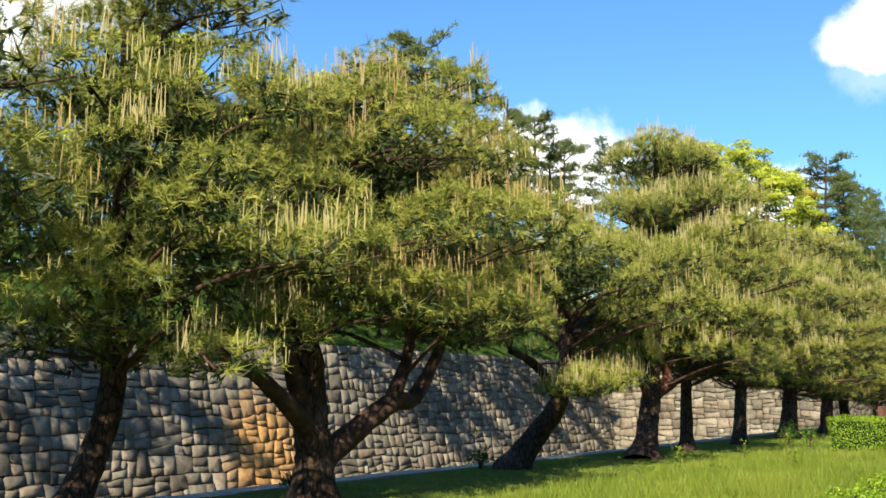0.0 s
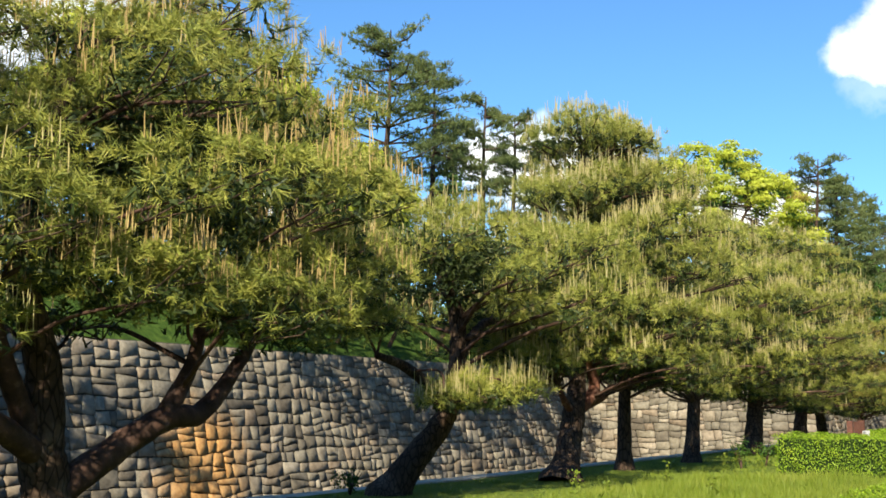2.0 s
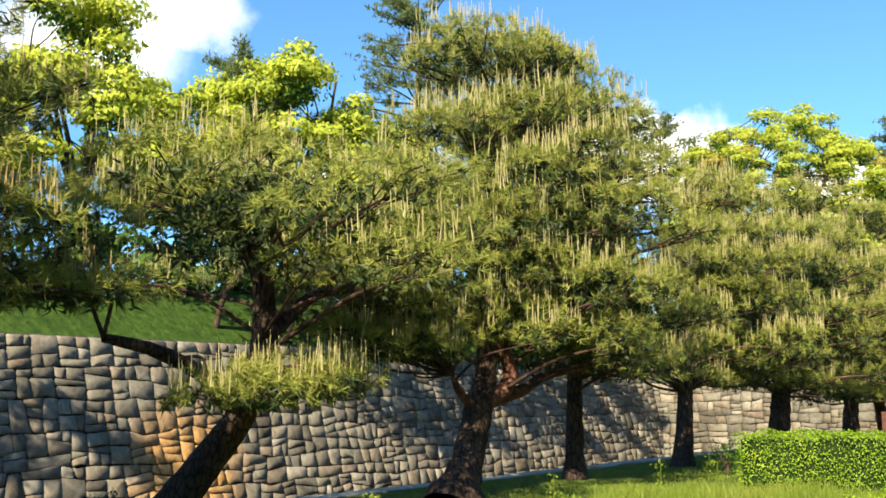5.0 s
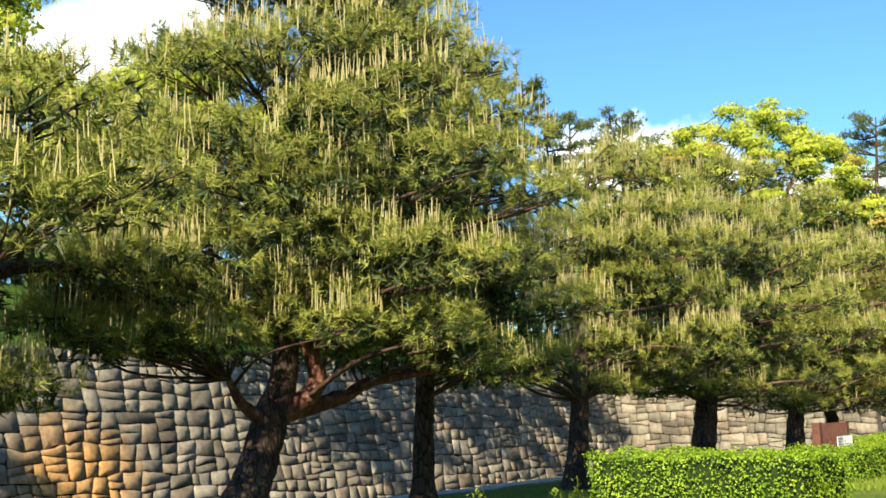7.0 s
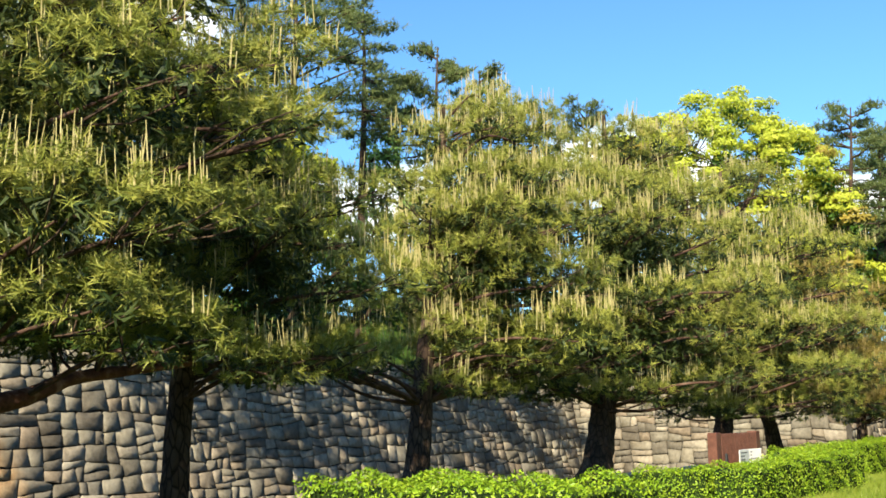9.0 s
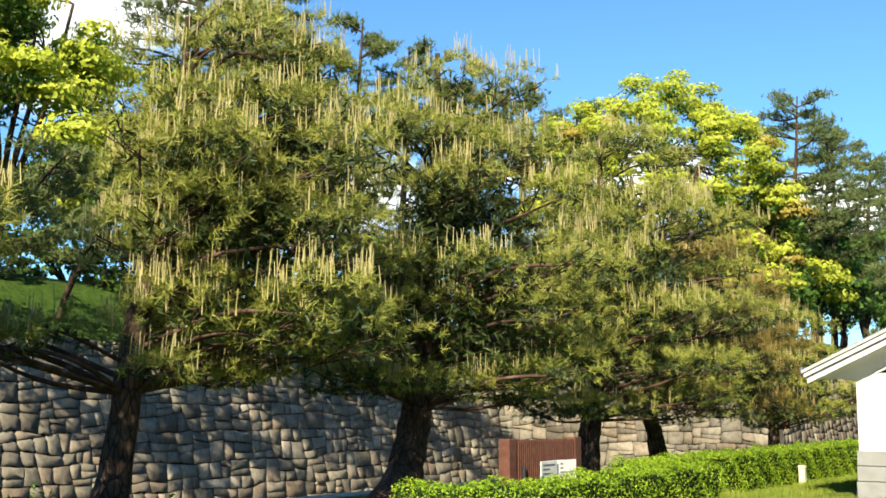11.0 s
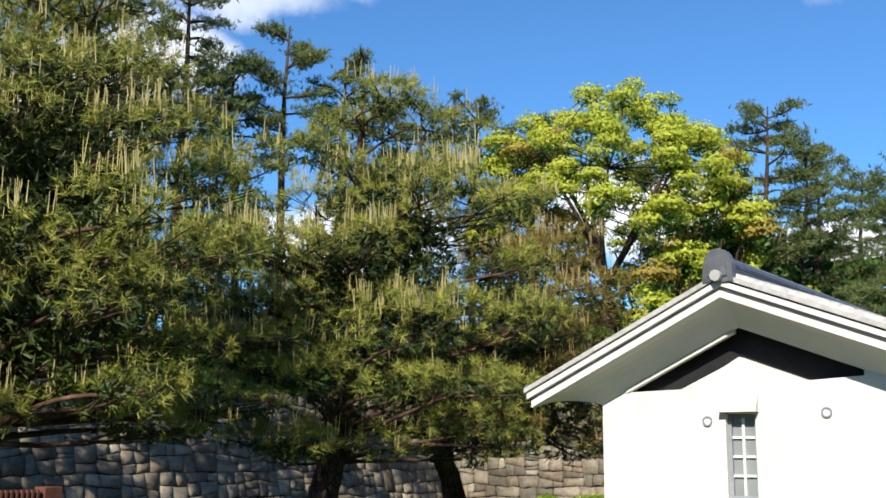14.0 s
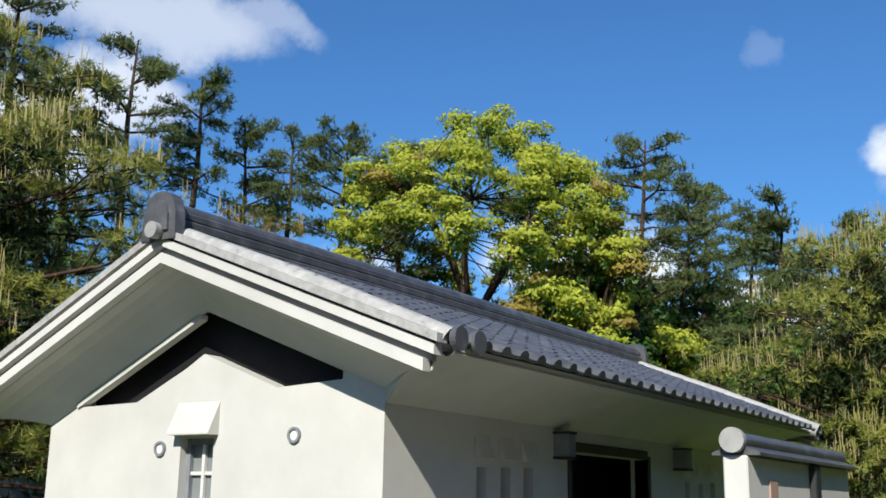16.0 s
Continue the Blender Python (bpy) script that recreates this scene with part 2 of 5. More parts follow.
JOINT = simple("joint_dark", [(0.3, (0.035, 0.032, 0.028)), (0.7, (0.07, 0.062, 0.052))], 4.0, 0.95, 0.1)
KERB = simple("kerb_stone", [(0.3, (0.30, 0.27, 0.21)), (0.7, (0.50, 0.46, 0.38))], 8.0, 0.9, 0.2)
PLASTER = simple("white_plaster", [(0.3, (0.60, 0.595, 0.57)), (0.7, (0.67, 0.665, 0.64))], 3.0, 0.85, 0.2, 0.3, 0.006)
PLASTER_GREY = simple("grey_base_render", [(0.3, (0.22, 0.22, 0.215)), (0.7, (0.29, 0.29, 0.285))], 5.0, 0.9, 0.2)
# grey that puts the shade of the verge groove into its colour
GROOVE_SHADE = simple("verge_groove", [(0.3, (0.19, 0.19, 0.19)), (0.7, (0.25, 0.25, 0.25))], 6.0, 0.9, 0.2)
TILE = simple("roof_tile", [(0.3, (0.06, 0.063, 0.07)), (0.55, (0.105, 0.108, 0.118)), (0.75, (0.19, 0.19, 0.205))], 7.0, 0.34, 0.6, 0.2, 0.006)
TILE_LIGHT = simple("pale_tile", [(0.3, (0.30, 0.30, 0.30)), (0.7, (0.42, 0.42, 0.41))], 9.0, 0.6, 0.3)
MORTAR = simple("white_mortar", [(0.28, (0.12, 0.12, 0.12)), (0.36, (0.34, 0.34, 0.335)), (0.6, (0.46, 0.455, 0.445)), (0.75, (0.56, 0.55, 0.53))], 13.0, 0.85, 0.2)
BLACK = simple("recess_dark", [(0.3, (0.010, 0.010, 0.012)), (0.7, (0.018, 0.018, 0.02))], 8.0, 0.7, 0.2)
# metal parts; also paints the verge shadow gap and the unlit interior
DARK_METAL_AND_SHADE = simple("dark_metal_and_shade", [(0.3, (0.05, 0.052, 0.055)), (0.7, (0.08, 0.082, 0.085))], 9.0, 0.5, 0.4, 0.1, 0.004, 0.6)
LAMP_METAL = simple("grey_lamp_metal", [(0.3, (0.20, 0.22, 0.25)), (0.7, (0.27, 0.29, 0.32))], 9.0, 0.5, 0.4, 0.1, 0.004)
WINDOW_WHITE = simple("window_paint", [(0.3, (0.70, 0.70, 0.68)), (0.7, (0.78, 0.78, 0.76))], 9.0, 0.5, 0.4)
BROWN_WOOD = simple("red_brown_wood", [(0.3, (0.08, 0.032, 0.022)), (0.55, (0.125, 0.05, 0.034)), (0.75, (0.18, 0.082, 0.057))], 12.0, 0.6, 0.3)
BOARD_WHITE = simple("sign_white", [(0.3, (0.68, 0.68, 0.66)), (0.7, (0.78, 0.78, 0.76))], 5.0, 0.5, 0.4)
INK = simple("sign_ink", [(0.3, (0.16, 0.16, 0.17)), (0.7, (0.24, 0.24, 0.25))], 9.0, 0.6, 0.3)
STAKE_PAINT = simple("marker_paint", [(0.3, (0.62, 0.58, 0.40)), (0.7, (0.72, 0.69, 0.52))], 9.0, 0.6, 0.3)
HEDGE_CORE_SHADE = simple("hedge_inside_shade", [(0.3, (0.012, 0.022, 0.006)), (0.7, (0.03, 0.055, 0.012))], 14.0, 0.9, 0.1, 0.8, 0.05)
PATH_GRAVEL = simple("fine_gravel", [(0.3, (0.15, 0.14, 0.125)), (0.7, (0.26, 0.245, 0.22))], 40.0, 0.95, 0.2, 0.5, 0.01)


def _lawn(t, b):
    p = pos(t)
    fine = noise_tex(t, 26.0, 6.0, 0.7, p).outputs["Fac"]
    mid = noise_tex(t, 1.1, 4.0, 0.6, p).outputs["Fac"]
    c = ramp(t, fine, [(0.3, (0.055, 0.095, 0.013)), (0.5, (0.10, 0.155, 0.022)), (0.72, (0.18, 0.22, 0.042))])
    c = blend(t, ramp(t, mid, [(0.4, (0, 0, 0)), (0.7, (0.55, 0.55, 0.55))]), c, (0.19, 0.21, 0.048))
    t.links.new(c, b.inputs["Base Color"])
    bump(t, b, fine, 0.9, 0.06)


LAWN = material("mown_lawn", _lawn, 0.9, 0.1)
BANK = simple("bank_grass", [(0.3, (0.022, 0.045, 0.009)), (0.5, (0.038, 0.072, 0.012)), (0.7, (0.065, 0.105, 0.019))], 3.5, 0.9, 0.1, 0.9, 0.1)


def _water(t, b):
    n = noise_tex(t, 2.5, 3.0, 0.5, pos(t)).outputs["Fac"]
    t.links.new(ramp(t, n, [(0.3, (0.012, 0.02, 0.012)), (0.7, (0.02, 0.03, 0.018))]), b.inputs["Base Color"])
    bump(t, b, n, 0.05, 0.05)


WATER = material("moat_water", _water, 0.06, 0.5)


def _glass(t, b):
    n = noise_tex(t, 1.5, 2.0, 0.5, pos(t)).outputs["Fac"]
    t.links.new(ramp(t, n, [(0.3, (0.16, 0.18, 0.19)), (0.7, (0.24, 0.26, 0.27))]), b.inputs["Base Color"])


FROSTED = material("frosted_glass", _glass, 0.25, 0.6)


# ---- mesh helpers ----
def mesh_np(name, verts, faces, mat, smooth=False):
    """A mesh from arrays: verts (N, 3) and faces (M, k)."""
    verts, faces = np.asarray(verts, np.float32), np.asarray(faces, np.int32)
    me = bpy.data.meshes.new(name)
    k = faces.shape[1]
    me.vertices.add(len(verts))
    me.vertices.foreach_set("co", verts.ravel())
    me.loops.add(faces.size)
    me.loops.foreach_set("vertex_index", faces.ravel())
    me.polygons.add(len(faces))
    me.polygons.foreach_set("loop_start", np.arange(len(faces), dtype=np.int32) * k)
    if smooth:
        me.polygons.foreach_set("use_smooth", np.ones(len(faces), dtype=bool))
    me.update(calc_edges=True)
    me.materials.append(mat)
    return me


def np_part(name, verts, faces, mat, parent, label="", smooth=False):
    ob = new(name, mesh_np(name, verts, faces, mat, smooth))
    ob.parent = parent
    if label:
        tagged(ob, label)
    return ob


def part(name, bm, mat, parent=None, label="", smooth=False):
    me = bpy.data.meshes.new(name)
    bm.to_mesh(me)
    bm.free()
    me.materials.append(mat)
    if smooth:
        for p in me.polygons:
            p.use_smooth = True
    ob = new(name, me)
    if parent:
        ob.parent = parent
    if label:
        tagged(ob, label)
    return ob


def add_box(bm, x0, x1, y0, y1, z0, z1, bevel=0.0):
    r = bmesh.ops.create_cube(bm, size=1.0)
    for v in r["verts"]:
        v.co = Vector(((x0 + x1) / 2 + v.co.x * (x1 - x0), (y0 + y1) / 2 + v.co.y * (y1 - y0), (z0 + z1) / 2 + v.co.z * (z1 - z0)))
    if bevel:
        edges = list({e for v in r["verts"] for e in v.link_edges})
        bmesh.ops.bevel(bm, geom=edges, offset=bevel, segments=1, affect="EDGES")
    return bm


def box(x0, x1, y0, y1, z0, z1, bevel=0.0):
    return add_box(bmesh.new(), x0, x1, y0, y1, z0, z1, bevel)


def add_prism(bm, outline, depth_from, depth_to):
    """Outline of 3-D points as a function of depth: a closed slab between two offsets along y."""
    a = [bm.verts.new((x, depth_from, z)) for x, z in outline]
    b = [bm.verts.new((x, depth_to, z)) for x, z in outline]
    bm.faces.new(a)
    bm.faces.new(b[::-1])
    for i in range(len(a)):
        j = (i + 1) % len(a)
        bm.faces.new((a[j], a[i], b[i], b[j]))
    bmesh.ops.recalc_face_normals(bm, faces=bm.faces)
    return bm


def prism(outline, d0, d1):
    return add_prism(bmesh.new(), outline, d0, d1)


def tube(points, radii, sides=9, rough=0.0, rng=None):
    """A tapered tube along points; gives verts and quads."""
    pts = [Vector(p) for p in points]
    verts, faces = [], []
    for i, p in enumerate(pts):
        d = (pts[min(i + 1, len(pts) - 1)] - pts[max(i - 1, 0)]).normalized()
        q = Vector((0, 0, 1)).rotation_difference(d)
        for k in range(sides):
            a = 2 * math.pi * k / sides
            r = radii[i] * (1 + (rng.uniform(-rough, rough) if rng else 0))
            verts.append(p + q @ Vector((math.cos(a) * r, math.sin(a) * r, 0)))
    for i in range(len(pts) - 1):
        for k in range(sides):
            k2 = (k + 1) % sides
            faces.append((i * sides + k, i * sides + k2, (i + 1) * sides + k2, (i + 1) * sides + k))
    return [tuple(v) for v in verts], faces


def smooth_path(points, n):
    """Catmull-Rom points (x, y, z, r) along a few given ones."""
    p = [np.array(q, float) for q in points]
    p = [2 * p[0] - p[1]] + p + [2 * p[-1] - p[-2]]
    out = []
    for i in range(1, len(p) - 2):
        for s in np.linspace(0, 1, n, endpoint=False):
            out.append(0.5 * (2 * p[i] + (p[i + 1] - p[i - 1]) * s + (2 * p[i - 1] - 5 * p[i] + 4 * p[i + 1] - p[i + 2]) * s**2 + (3 * p[i] - p[i - 1] - 3 * p[i + 1] + p[i + 2]) * s**3))
    out.append(p[-2])
    return out


def unit(v):
    return v / np.maximum(np.linalg.norm(v, axis=-1, keepdims=True), 1e-9)


def needle_tufts(rng, centres, normals, count, length, width, spread=(6, 74), droop=-0.06):
    """Bursts of thin needles round each centre: one narrow triangle a needle."""
    n = len(centres)
    c = np.repeat(centres, count, 0)
    nn = np.repeat(normals, count, 0)
    m = n * count
    perp = unit(np.cross(nn, rng.normal(size=(m, 3))))
    th = np.radians(rng.uniform(*spread, m))[:, None]
    d = unit(nn * np.cos(th) + perp * np.sin(th) + np.array([0, 0, droop]))
    size = np.repeat(rng.uniform(0.75, 1.15, n), count)
    ln = (length * size * rng.uniform(0.75, 1.1, m))[:, None]
    side = unit(np.cross(d, rng.normal(size=(m, 3)))) * width / 2
    c = c + nn * (rng.uniform(-0.55, 0.1, m)[:, None] * length)
    v = np.empty((m, 3, 3))
    v[:, 0], v[:, 1], v[:, 2] = c - side, c + side, c + d * ln
    return v.reshape(-1, 3), np.arange(m * 3).reshape(-1, 3)


def candles(rng, feet, length, radius):
    """Upright new shoots: thin three-sided spikes."""
    n = len(feet)
    ln = (length * rng.uniform(0.35, 1.2, n))[:, None]
    lean = np.concatenate([rng.normal(0, 0.07, (n, 2)), np.ones((n, 1))], 1)
    top = feet + unit(lean) * ln
    v = np.empty((n, 6, 3))
    for k in range(3):
        a = 2 * math.pi * k / 3
        off = np.array([math.cos(a), math.sin(a), 0.0]) * radius
        v[:, k], v[:, k + 3] = feet + off, top + off * 0.6
    tri = [[0, 1, 4], [0, 4, 3], [1, 2, 5], [1, 5, 4], [2, 0, 3], [2, 3, 5]]
    f = (np.arange(n) * 6)[:, None, None] + np.array(tri)[None]
    return v.reshape(-1, 3), f.reshape(-1, 3)


def leaf_cards(rng, centres, normals, size):
    """Small folded leaves: a diamond of two triangles at each centre."""
    n = len(centres)
    u = unit(np.cross(normals, rng.normal(size=(n, 3))))
    w = np.cross(normals, u)
    s = (size * rng.uniform(0.6, 1.3, n))[:, None]
    v = np.empty((n, 4, 3))
    v[:, 0], v[:, 2] = centres - u * s * 0.5, centres + u * s * 0.5
    fold = normals * s * 0.12
    v[:, 1], v[:, 3] = centres + w * s * 0.28 + fold, centres - w * s * 0.28 + fold
    f = (np.arange(n) * 4)[:, None, None] + np.array([[0, 1, 2], [0, 2, 3]])[None]
    return v.reshape(-1, 3), f.reshape(-1, 3)


def pad_points(rng, pad, density):
    """Places and outward directions on a flattened, lumpy pad of foliage (x, y, z, r, h)."""
    x, y, z, r, h = pad
    n = int(density * r * r * 3.1)
    a, u = rng.uniform(0, 2 * math.pi, n), np.sqrt(rng.uniform(0, 1, n))
    ph = rng.uniform(0, 6.28, 3)
    edge = 1 + 0.2 * np.sin(3 * a + ph[0]) + 0.12 * np.sin(5 * a + ph[1])
    rr = r * u * edge
    lump = 0.3 * np.sin(a * 3 + ph[2]) * np.sin(u * 6 + ph[1])
    top = rng.uniform(0, 1, n) < 0.86
    zz = np.where(top, h * (np.sqrt(np.maximum(1 - u**2, 0)) + lump), -h * 0.3 * np.sqrt(np.maximum(1 - u**2, 0)))
    p = np.stack([x + rr * np.cos(a), y + rr * np.sin(a), z + zz], 1) + rng.normal(0, 0.03, (n, 3))
    nn = np.stack([np.cos(a) * u * 0.9, np.sin(a) * u * 0.9, np.where(top, 1.1 - 0.5 * u, -0.1 + 0.3 * u)], 1) + rng.normal(0, 0.2, (n, 3))
    return p, unit(nn), top & (u < 1.0)


def crown_pads(rng, cx, cy, z0, z1, rx, ry, tiers, size):
    """Storeys of small separate pads within a rounded crown, with open gaps between them."""
    pads = []
    levels = max(2, round((z1 - z0) / 0.82))
    for i in range(levels):
        h = (i + 0.25) / levels
        z = z0 + (z1 - z0) * h
        prof = (0.80 + 0.6 * h if h < 0.36 else 1.02 - 0.78 * ((h - 0.36) / 0.64) ** 1.3)
        mean = prof * (rx + ry) / 2
        turn = rng.uniform(0, 6.28)
        for reach, gap in ((0.86, 1.12), (0.42, 1.2)):
            count = max(1, round(2 * math.pi * mean * reach / gap))
            for k in range(count):
                if rng.uniform() < 0.14:
                    continue
                a = turn + 2 * math.pi * k / count + rng.uniform(-0.3, 0.3) / max(1, count / 6)
                s = prof * reach * rng.uniform(0.8, 1.12)
                r = size * rng.uniform(0.5, 0.88) * (0.8 + 0.2 * prof)
                pads.append((cx + math.cos(a) * rx * s, cy + math.sin(a) * ry * s, z + rng.uniform(-0.27, 0.27) - 0.15 * reach, r, r * rng.uniform(0.4, 0.66)))
            turn += 0.7
    pads.append((cx, cy, z1 - size * 0.35, size * 0.5, size * 0.36))
    return pads


def split_pads(rng, pads):
    """Large pads broken into smaller ones that overlap unevenly."""
    out = []
    for x, y, z, r, h in pads:
        if r < 0.72:
            out.append((x, y, z, r, h))
            continue
        turn = rng.uniform(0, 6.28)
        for k in range(4):
            a = turn + k * math.pi / 2 + rng.uniform(-0.3, 0.3)
            q = r * rng.uniform(0.45, 0.66)
            out.append((x + math.cos(a) * r * 0.55, y + math.sin(a) * r * 0.55, z + rng.uniform(-0.5, 0.5) * h, q, q * rng.uniform(0.38, 0.55)))
    return out


def pine(label, seed, trunk, crown, extra=(), density=58, needles=26, length=0.155, width=0.009, candle=0.3, candle_len=0.27,
         leaf=NEEDLE, spike=CANDLE, group="pines along the moat", forks=(), fork_bark=BARK):
    """A garden pine: a bent trunk, limbs, a crown of needle pads and pale upright new shoots."""
    rng = np.random.default_rng(seed)
    # the crown reaches out a little over the lawn
    crown = (crown[0] + 0.3, *crown[1:4], crown[4] + 0.3, *crown[5:])
    bx, by = trunk[0][0], trunk[0][1]
    root = new("pine_tree")
    root.location = (bx, by, 0)
    tagged(root, label, "tree", group)
    shift = np.array([bx, by, 0.0])
    path = smooth_path([(x - bx, y - by, z, r) for x, y, z, r in trunk], 7)
    flare = [p[3] * (1 + 0.55 * math.exp(-max(p[2], 0) / 0.18)) for p in path]
    v, f = tube([p[:3] for p in path], flare, 12, 0.07, rng)
    np_part("trunk", v, f, BARK, root, smooth=True)
    spine = [path]
    for fork in forks:
        q = smooth_path([(x - bx, y - by, z, r) for x, y, z, r in fork], 6)
        v, f = tube([p[:3] for p in q], [p[3] for p in q], 10, 0.08, rng)
        np_part("limb", v, f, fork_bark, root, smooth=True)
        spine.append(q)
    pads = crown_pads(rng, *crown) + split_pads(rng, extra)
    joints = [p for q in spine for p in q if p[2] > min(1.5, crown[2] - 0.3)]
    centres, normals, spikes, inner = [], [], [], []
    for k, pad in enumerate(pads):
        pc = np.array(pad[:3]) - shift
        best = min(joints, key=lambda p: np.linalg.norm(p[:3] - (pc - [0, 0, 0.3 * np.linalg.norm(pc[:2] - p[:2])])) + 3 * max(0.0, pc[2] - p[2] - 0.8))
        a = best[:3]
        mid = (a + pc) / 2 + rng.normal(0, 0.12, 3) + [0, 0, 0.08]
        dist = np.linalg.norm(pc - a)
        r0 = min(best[3] * 0.5, 0.014 + 0.009 * dist)
        q = smooth_path([(*a, r0), (*mid, r0 * 0.75), (*(pc - [0, 0, pad[4] * 0.2]), r0 * 0.35)], 5)
        v, f = tube([p[:3] for p in q], [p[3] for p in q], 6, 0.1, rng)
        np_part("branch", v, f, RED_BARK, root, smooth=True)
        # twigs that fan out under the pad
        tv, tf, n0 = [], [], 0
        for _ in range(4):
            ang = rng.uniform(0, 6.28)
            end = pc + np.array([math.cos(ang) * pad[3] * 0.75, math.sin(ang) * pad[3] * 0.75, rng.uniform(-0.05, 0.2) * pad[3]])
            s = (a + pc) / 2 * 0.5 + pc * 0.5 - [0, 0, pad[4] * 0.2]
            v, f = tube([s, (s + end) / 2 + rng.normal(0, 0.05, 3), end], [r0 * 0.35, r0 * 0.25, 0.008], 5, 0.05, rng)
            tv += v
            tf += [tuple(i + n0 for i in q4) for q4 in f]
            n0 += len(v)
        np_part("twig_spray", tv, tf, BARK, root)
        p, nn, top = pad_points(rng, pad, density * (0.35 if pad[0] < crown[0] - 1.3 else 0.88))
        centres.append(p - shift)
        normals.append(nn)
        # thick needles underneath, coloured dark for the shade below the pad
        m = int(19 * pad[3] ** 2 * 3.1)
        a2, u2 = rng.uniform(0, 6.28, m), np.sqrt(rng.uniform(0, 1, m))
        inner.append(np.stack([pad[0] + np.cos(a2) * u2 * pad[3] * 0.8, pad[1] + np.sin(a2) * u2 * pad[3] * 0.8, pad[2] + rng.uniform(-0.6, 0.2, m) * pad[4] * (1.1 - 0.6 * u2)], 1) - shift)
        keep = top & (rng.uniform(0, 1, len(p)) < candle * rng.choice((0.15, 0.6, 1.2, 1.9))) & (nn[:, 2] > 0.45)
        spikes.append((p - shift)[keep])
    centres, normals, spikes = np.concatenate(centres), np.concatenate(normals), np.concatenate(spikes)
    v, f = needle_tufts(rng, centres, normals, needles, length, width, (10, 92), -0.2)
    # dark needles filling the middle of the crown, its shade put into their colour
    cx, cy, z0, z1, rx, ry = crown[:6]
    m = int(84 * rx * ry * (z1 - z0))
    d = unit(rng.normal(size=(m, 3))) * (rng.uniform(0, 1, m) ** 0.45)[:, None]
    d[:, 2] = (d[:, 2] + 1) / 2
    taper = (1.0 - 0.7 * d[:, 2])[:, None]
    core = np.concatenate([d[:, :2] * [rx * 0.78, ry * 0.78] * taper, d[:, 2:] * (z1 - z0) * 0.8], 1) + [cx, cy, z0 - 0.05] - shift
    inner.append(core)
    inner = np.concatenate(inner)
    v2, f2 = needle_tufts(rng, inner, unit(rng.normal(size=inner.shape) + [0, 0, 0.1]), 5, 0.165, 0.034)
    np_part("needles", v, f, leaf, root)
    np_part("old_needles", v2, f2, NEEDLE_SHADE, root, "inner needles coloured dark for shade inside the crown")
    feet = np.repeat(spikes, 3, 0) + rng.normal(0, 0.045, (len(spikes) * 3, 3)) * [1, 1, 0.4] + [0, 0, 0.02]
    feet = feet[rng.uniform(0, 1, len(feet)) < 0.85]
    v, f = candles(rng, feet, candle_len, 0.0072)
    tagged(np_part("candle_growth", v, f, spike, root), "pale upright new shoots", kind="stuff")
    return root


def far_pine(label, seed, x, y, z0, z1, spread, lean=0.0, start=0.4, pads_n=16, density=9.0, group="trees on the rampart"):
    """A tall wild pine seen from afar: a thin bent trunk with open, ragged plates of foliage."""
    rng = np.random.default_rng(seed)
    root = new("tall_pine")
    root.location = (x, y, z0)
    tagged(root, label, "tree", "trees on the rampart")
    hgt = z1 - z0
    r0 = 0.010 * hgt + 0.08
    path = smooth_path([(0, 0, -0.4, r0), (lean * 0.2, rng.normal(0, .2), hgt * 0.35, r0 * 0.8), (lean * 0.7, rng.normal(0, .3), hgt * 0.7, r0 * 0.5), (lean, 0, hgt * 0.98, r0 * 0.15)], 6)
    v, f = tube([p[:3] for p in path], [p[3] for p in path], 8, 0.08, rng)
    np_part("trunk", v, f, BARK, root, smooth=True)
    cs, ns = [], []
    pads_n = int(pads_n * 1.5)
    for k in range(pads_n):
        h = start + (1 - start) * (k + rng.uniform(0, 0.8)) / pads_n
        rel = (h - start) / (1 - start)
        reach = spread * (1.1 - 0.72 * rel**1.5) * rng.uniform(0.55, 1.05)
        a = rng.uniform(0, 6.28)
        j = path[min(len(path) - 1, int(h * (len(path) - 1)))]
        pc = np.array([j[0] + math.cos(a) * reach, j[1] + math.sin(a) * reach, h * hgt + 0.2 * reach])
        q = smooth_path([(*j[:3], r0 * 0.3), (*((j[:3] + pc) / 2 + rng.normal(0, .15, 3)), r0 * 0.2), (*pc, r0 * 0.08)], 4)
        v, f = tube([p[:3] for p in q], [p[3] for p in q], 4, 0.1, rng)
        np_part("branch", v, f, BARK, root, smooth=True)
        # ragged sprays out along the branch and its side twigs
        along = (pc - j[:3]) / max(np.linalg.norm(pc - j[:3]), 0.1)
        across = np.array([-along[1], along[0], 0.0])
        for _ in range(11):
            s = rng.uniform(0.35, 1.12)
            c = j[:3] * (1 - s) + pc * s + across * rng.normal(0, 0.26) * reach * (1.15 - 0.6 * s) + rng.normal(0, 0.09, 3)
            m = int(rng.integers(5, 11) * density / 9.0) + 1
            cs.append(c + rng.normal(0, 1, (m, 3)) * [0.24, 0.24, 0.085])
            ns.append(unit(rng.normal(0, 0.45, (m, 3)) + along * 0.5 + [0, 0, 0.75]))
    cs, ns = np.concatenate(cs), np.concatenate(ns)
    v, f = needle_tufts(rng, cs, ns, 6, 0.3, 0.055, (10, 85), -0.05)
    np_part("needles", v, f, NEEDLE_FAR, root)
    return root


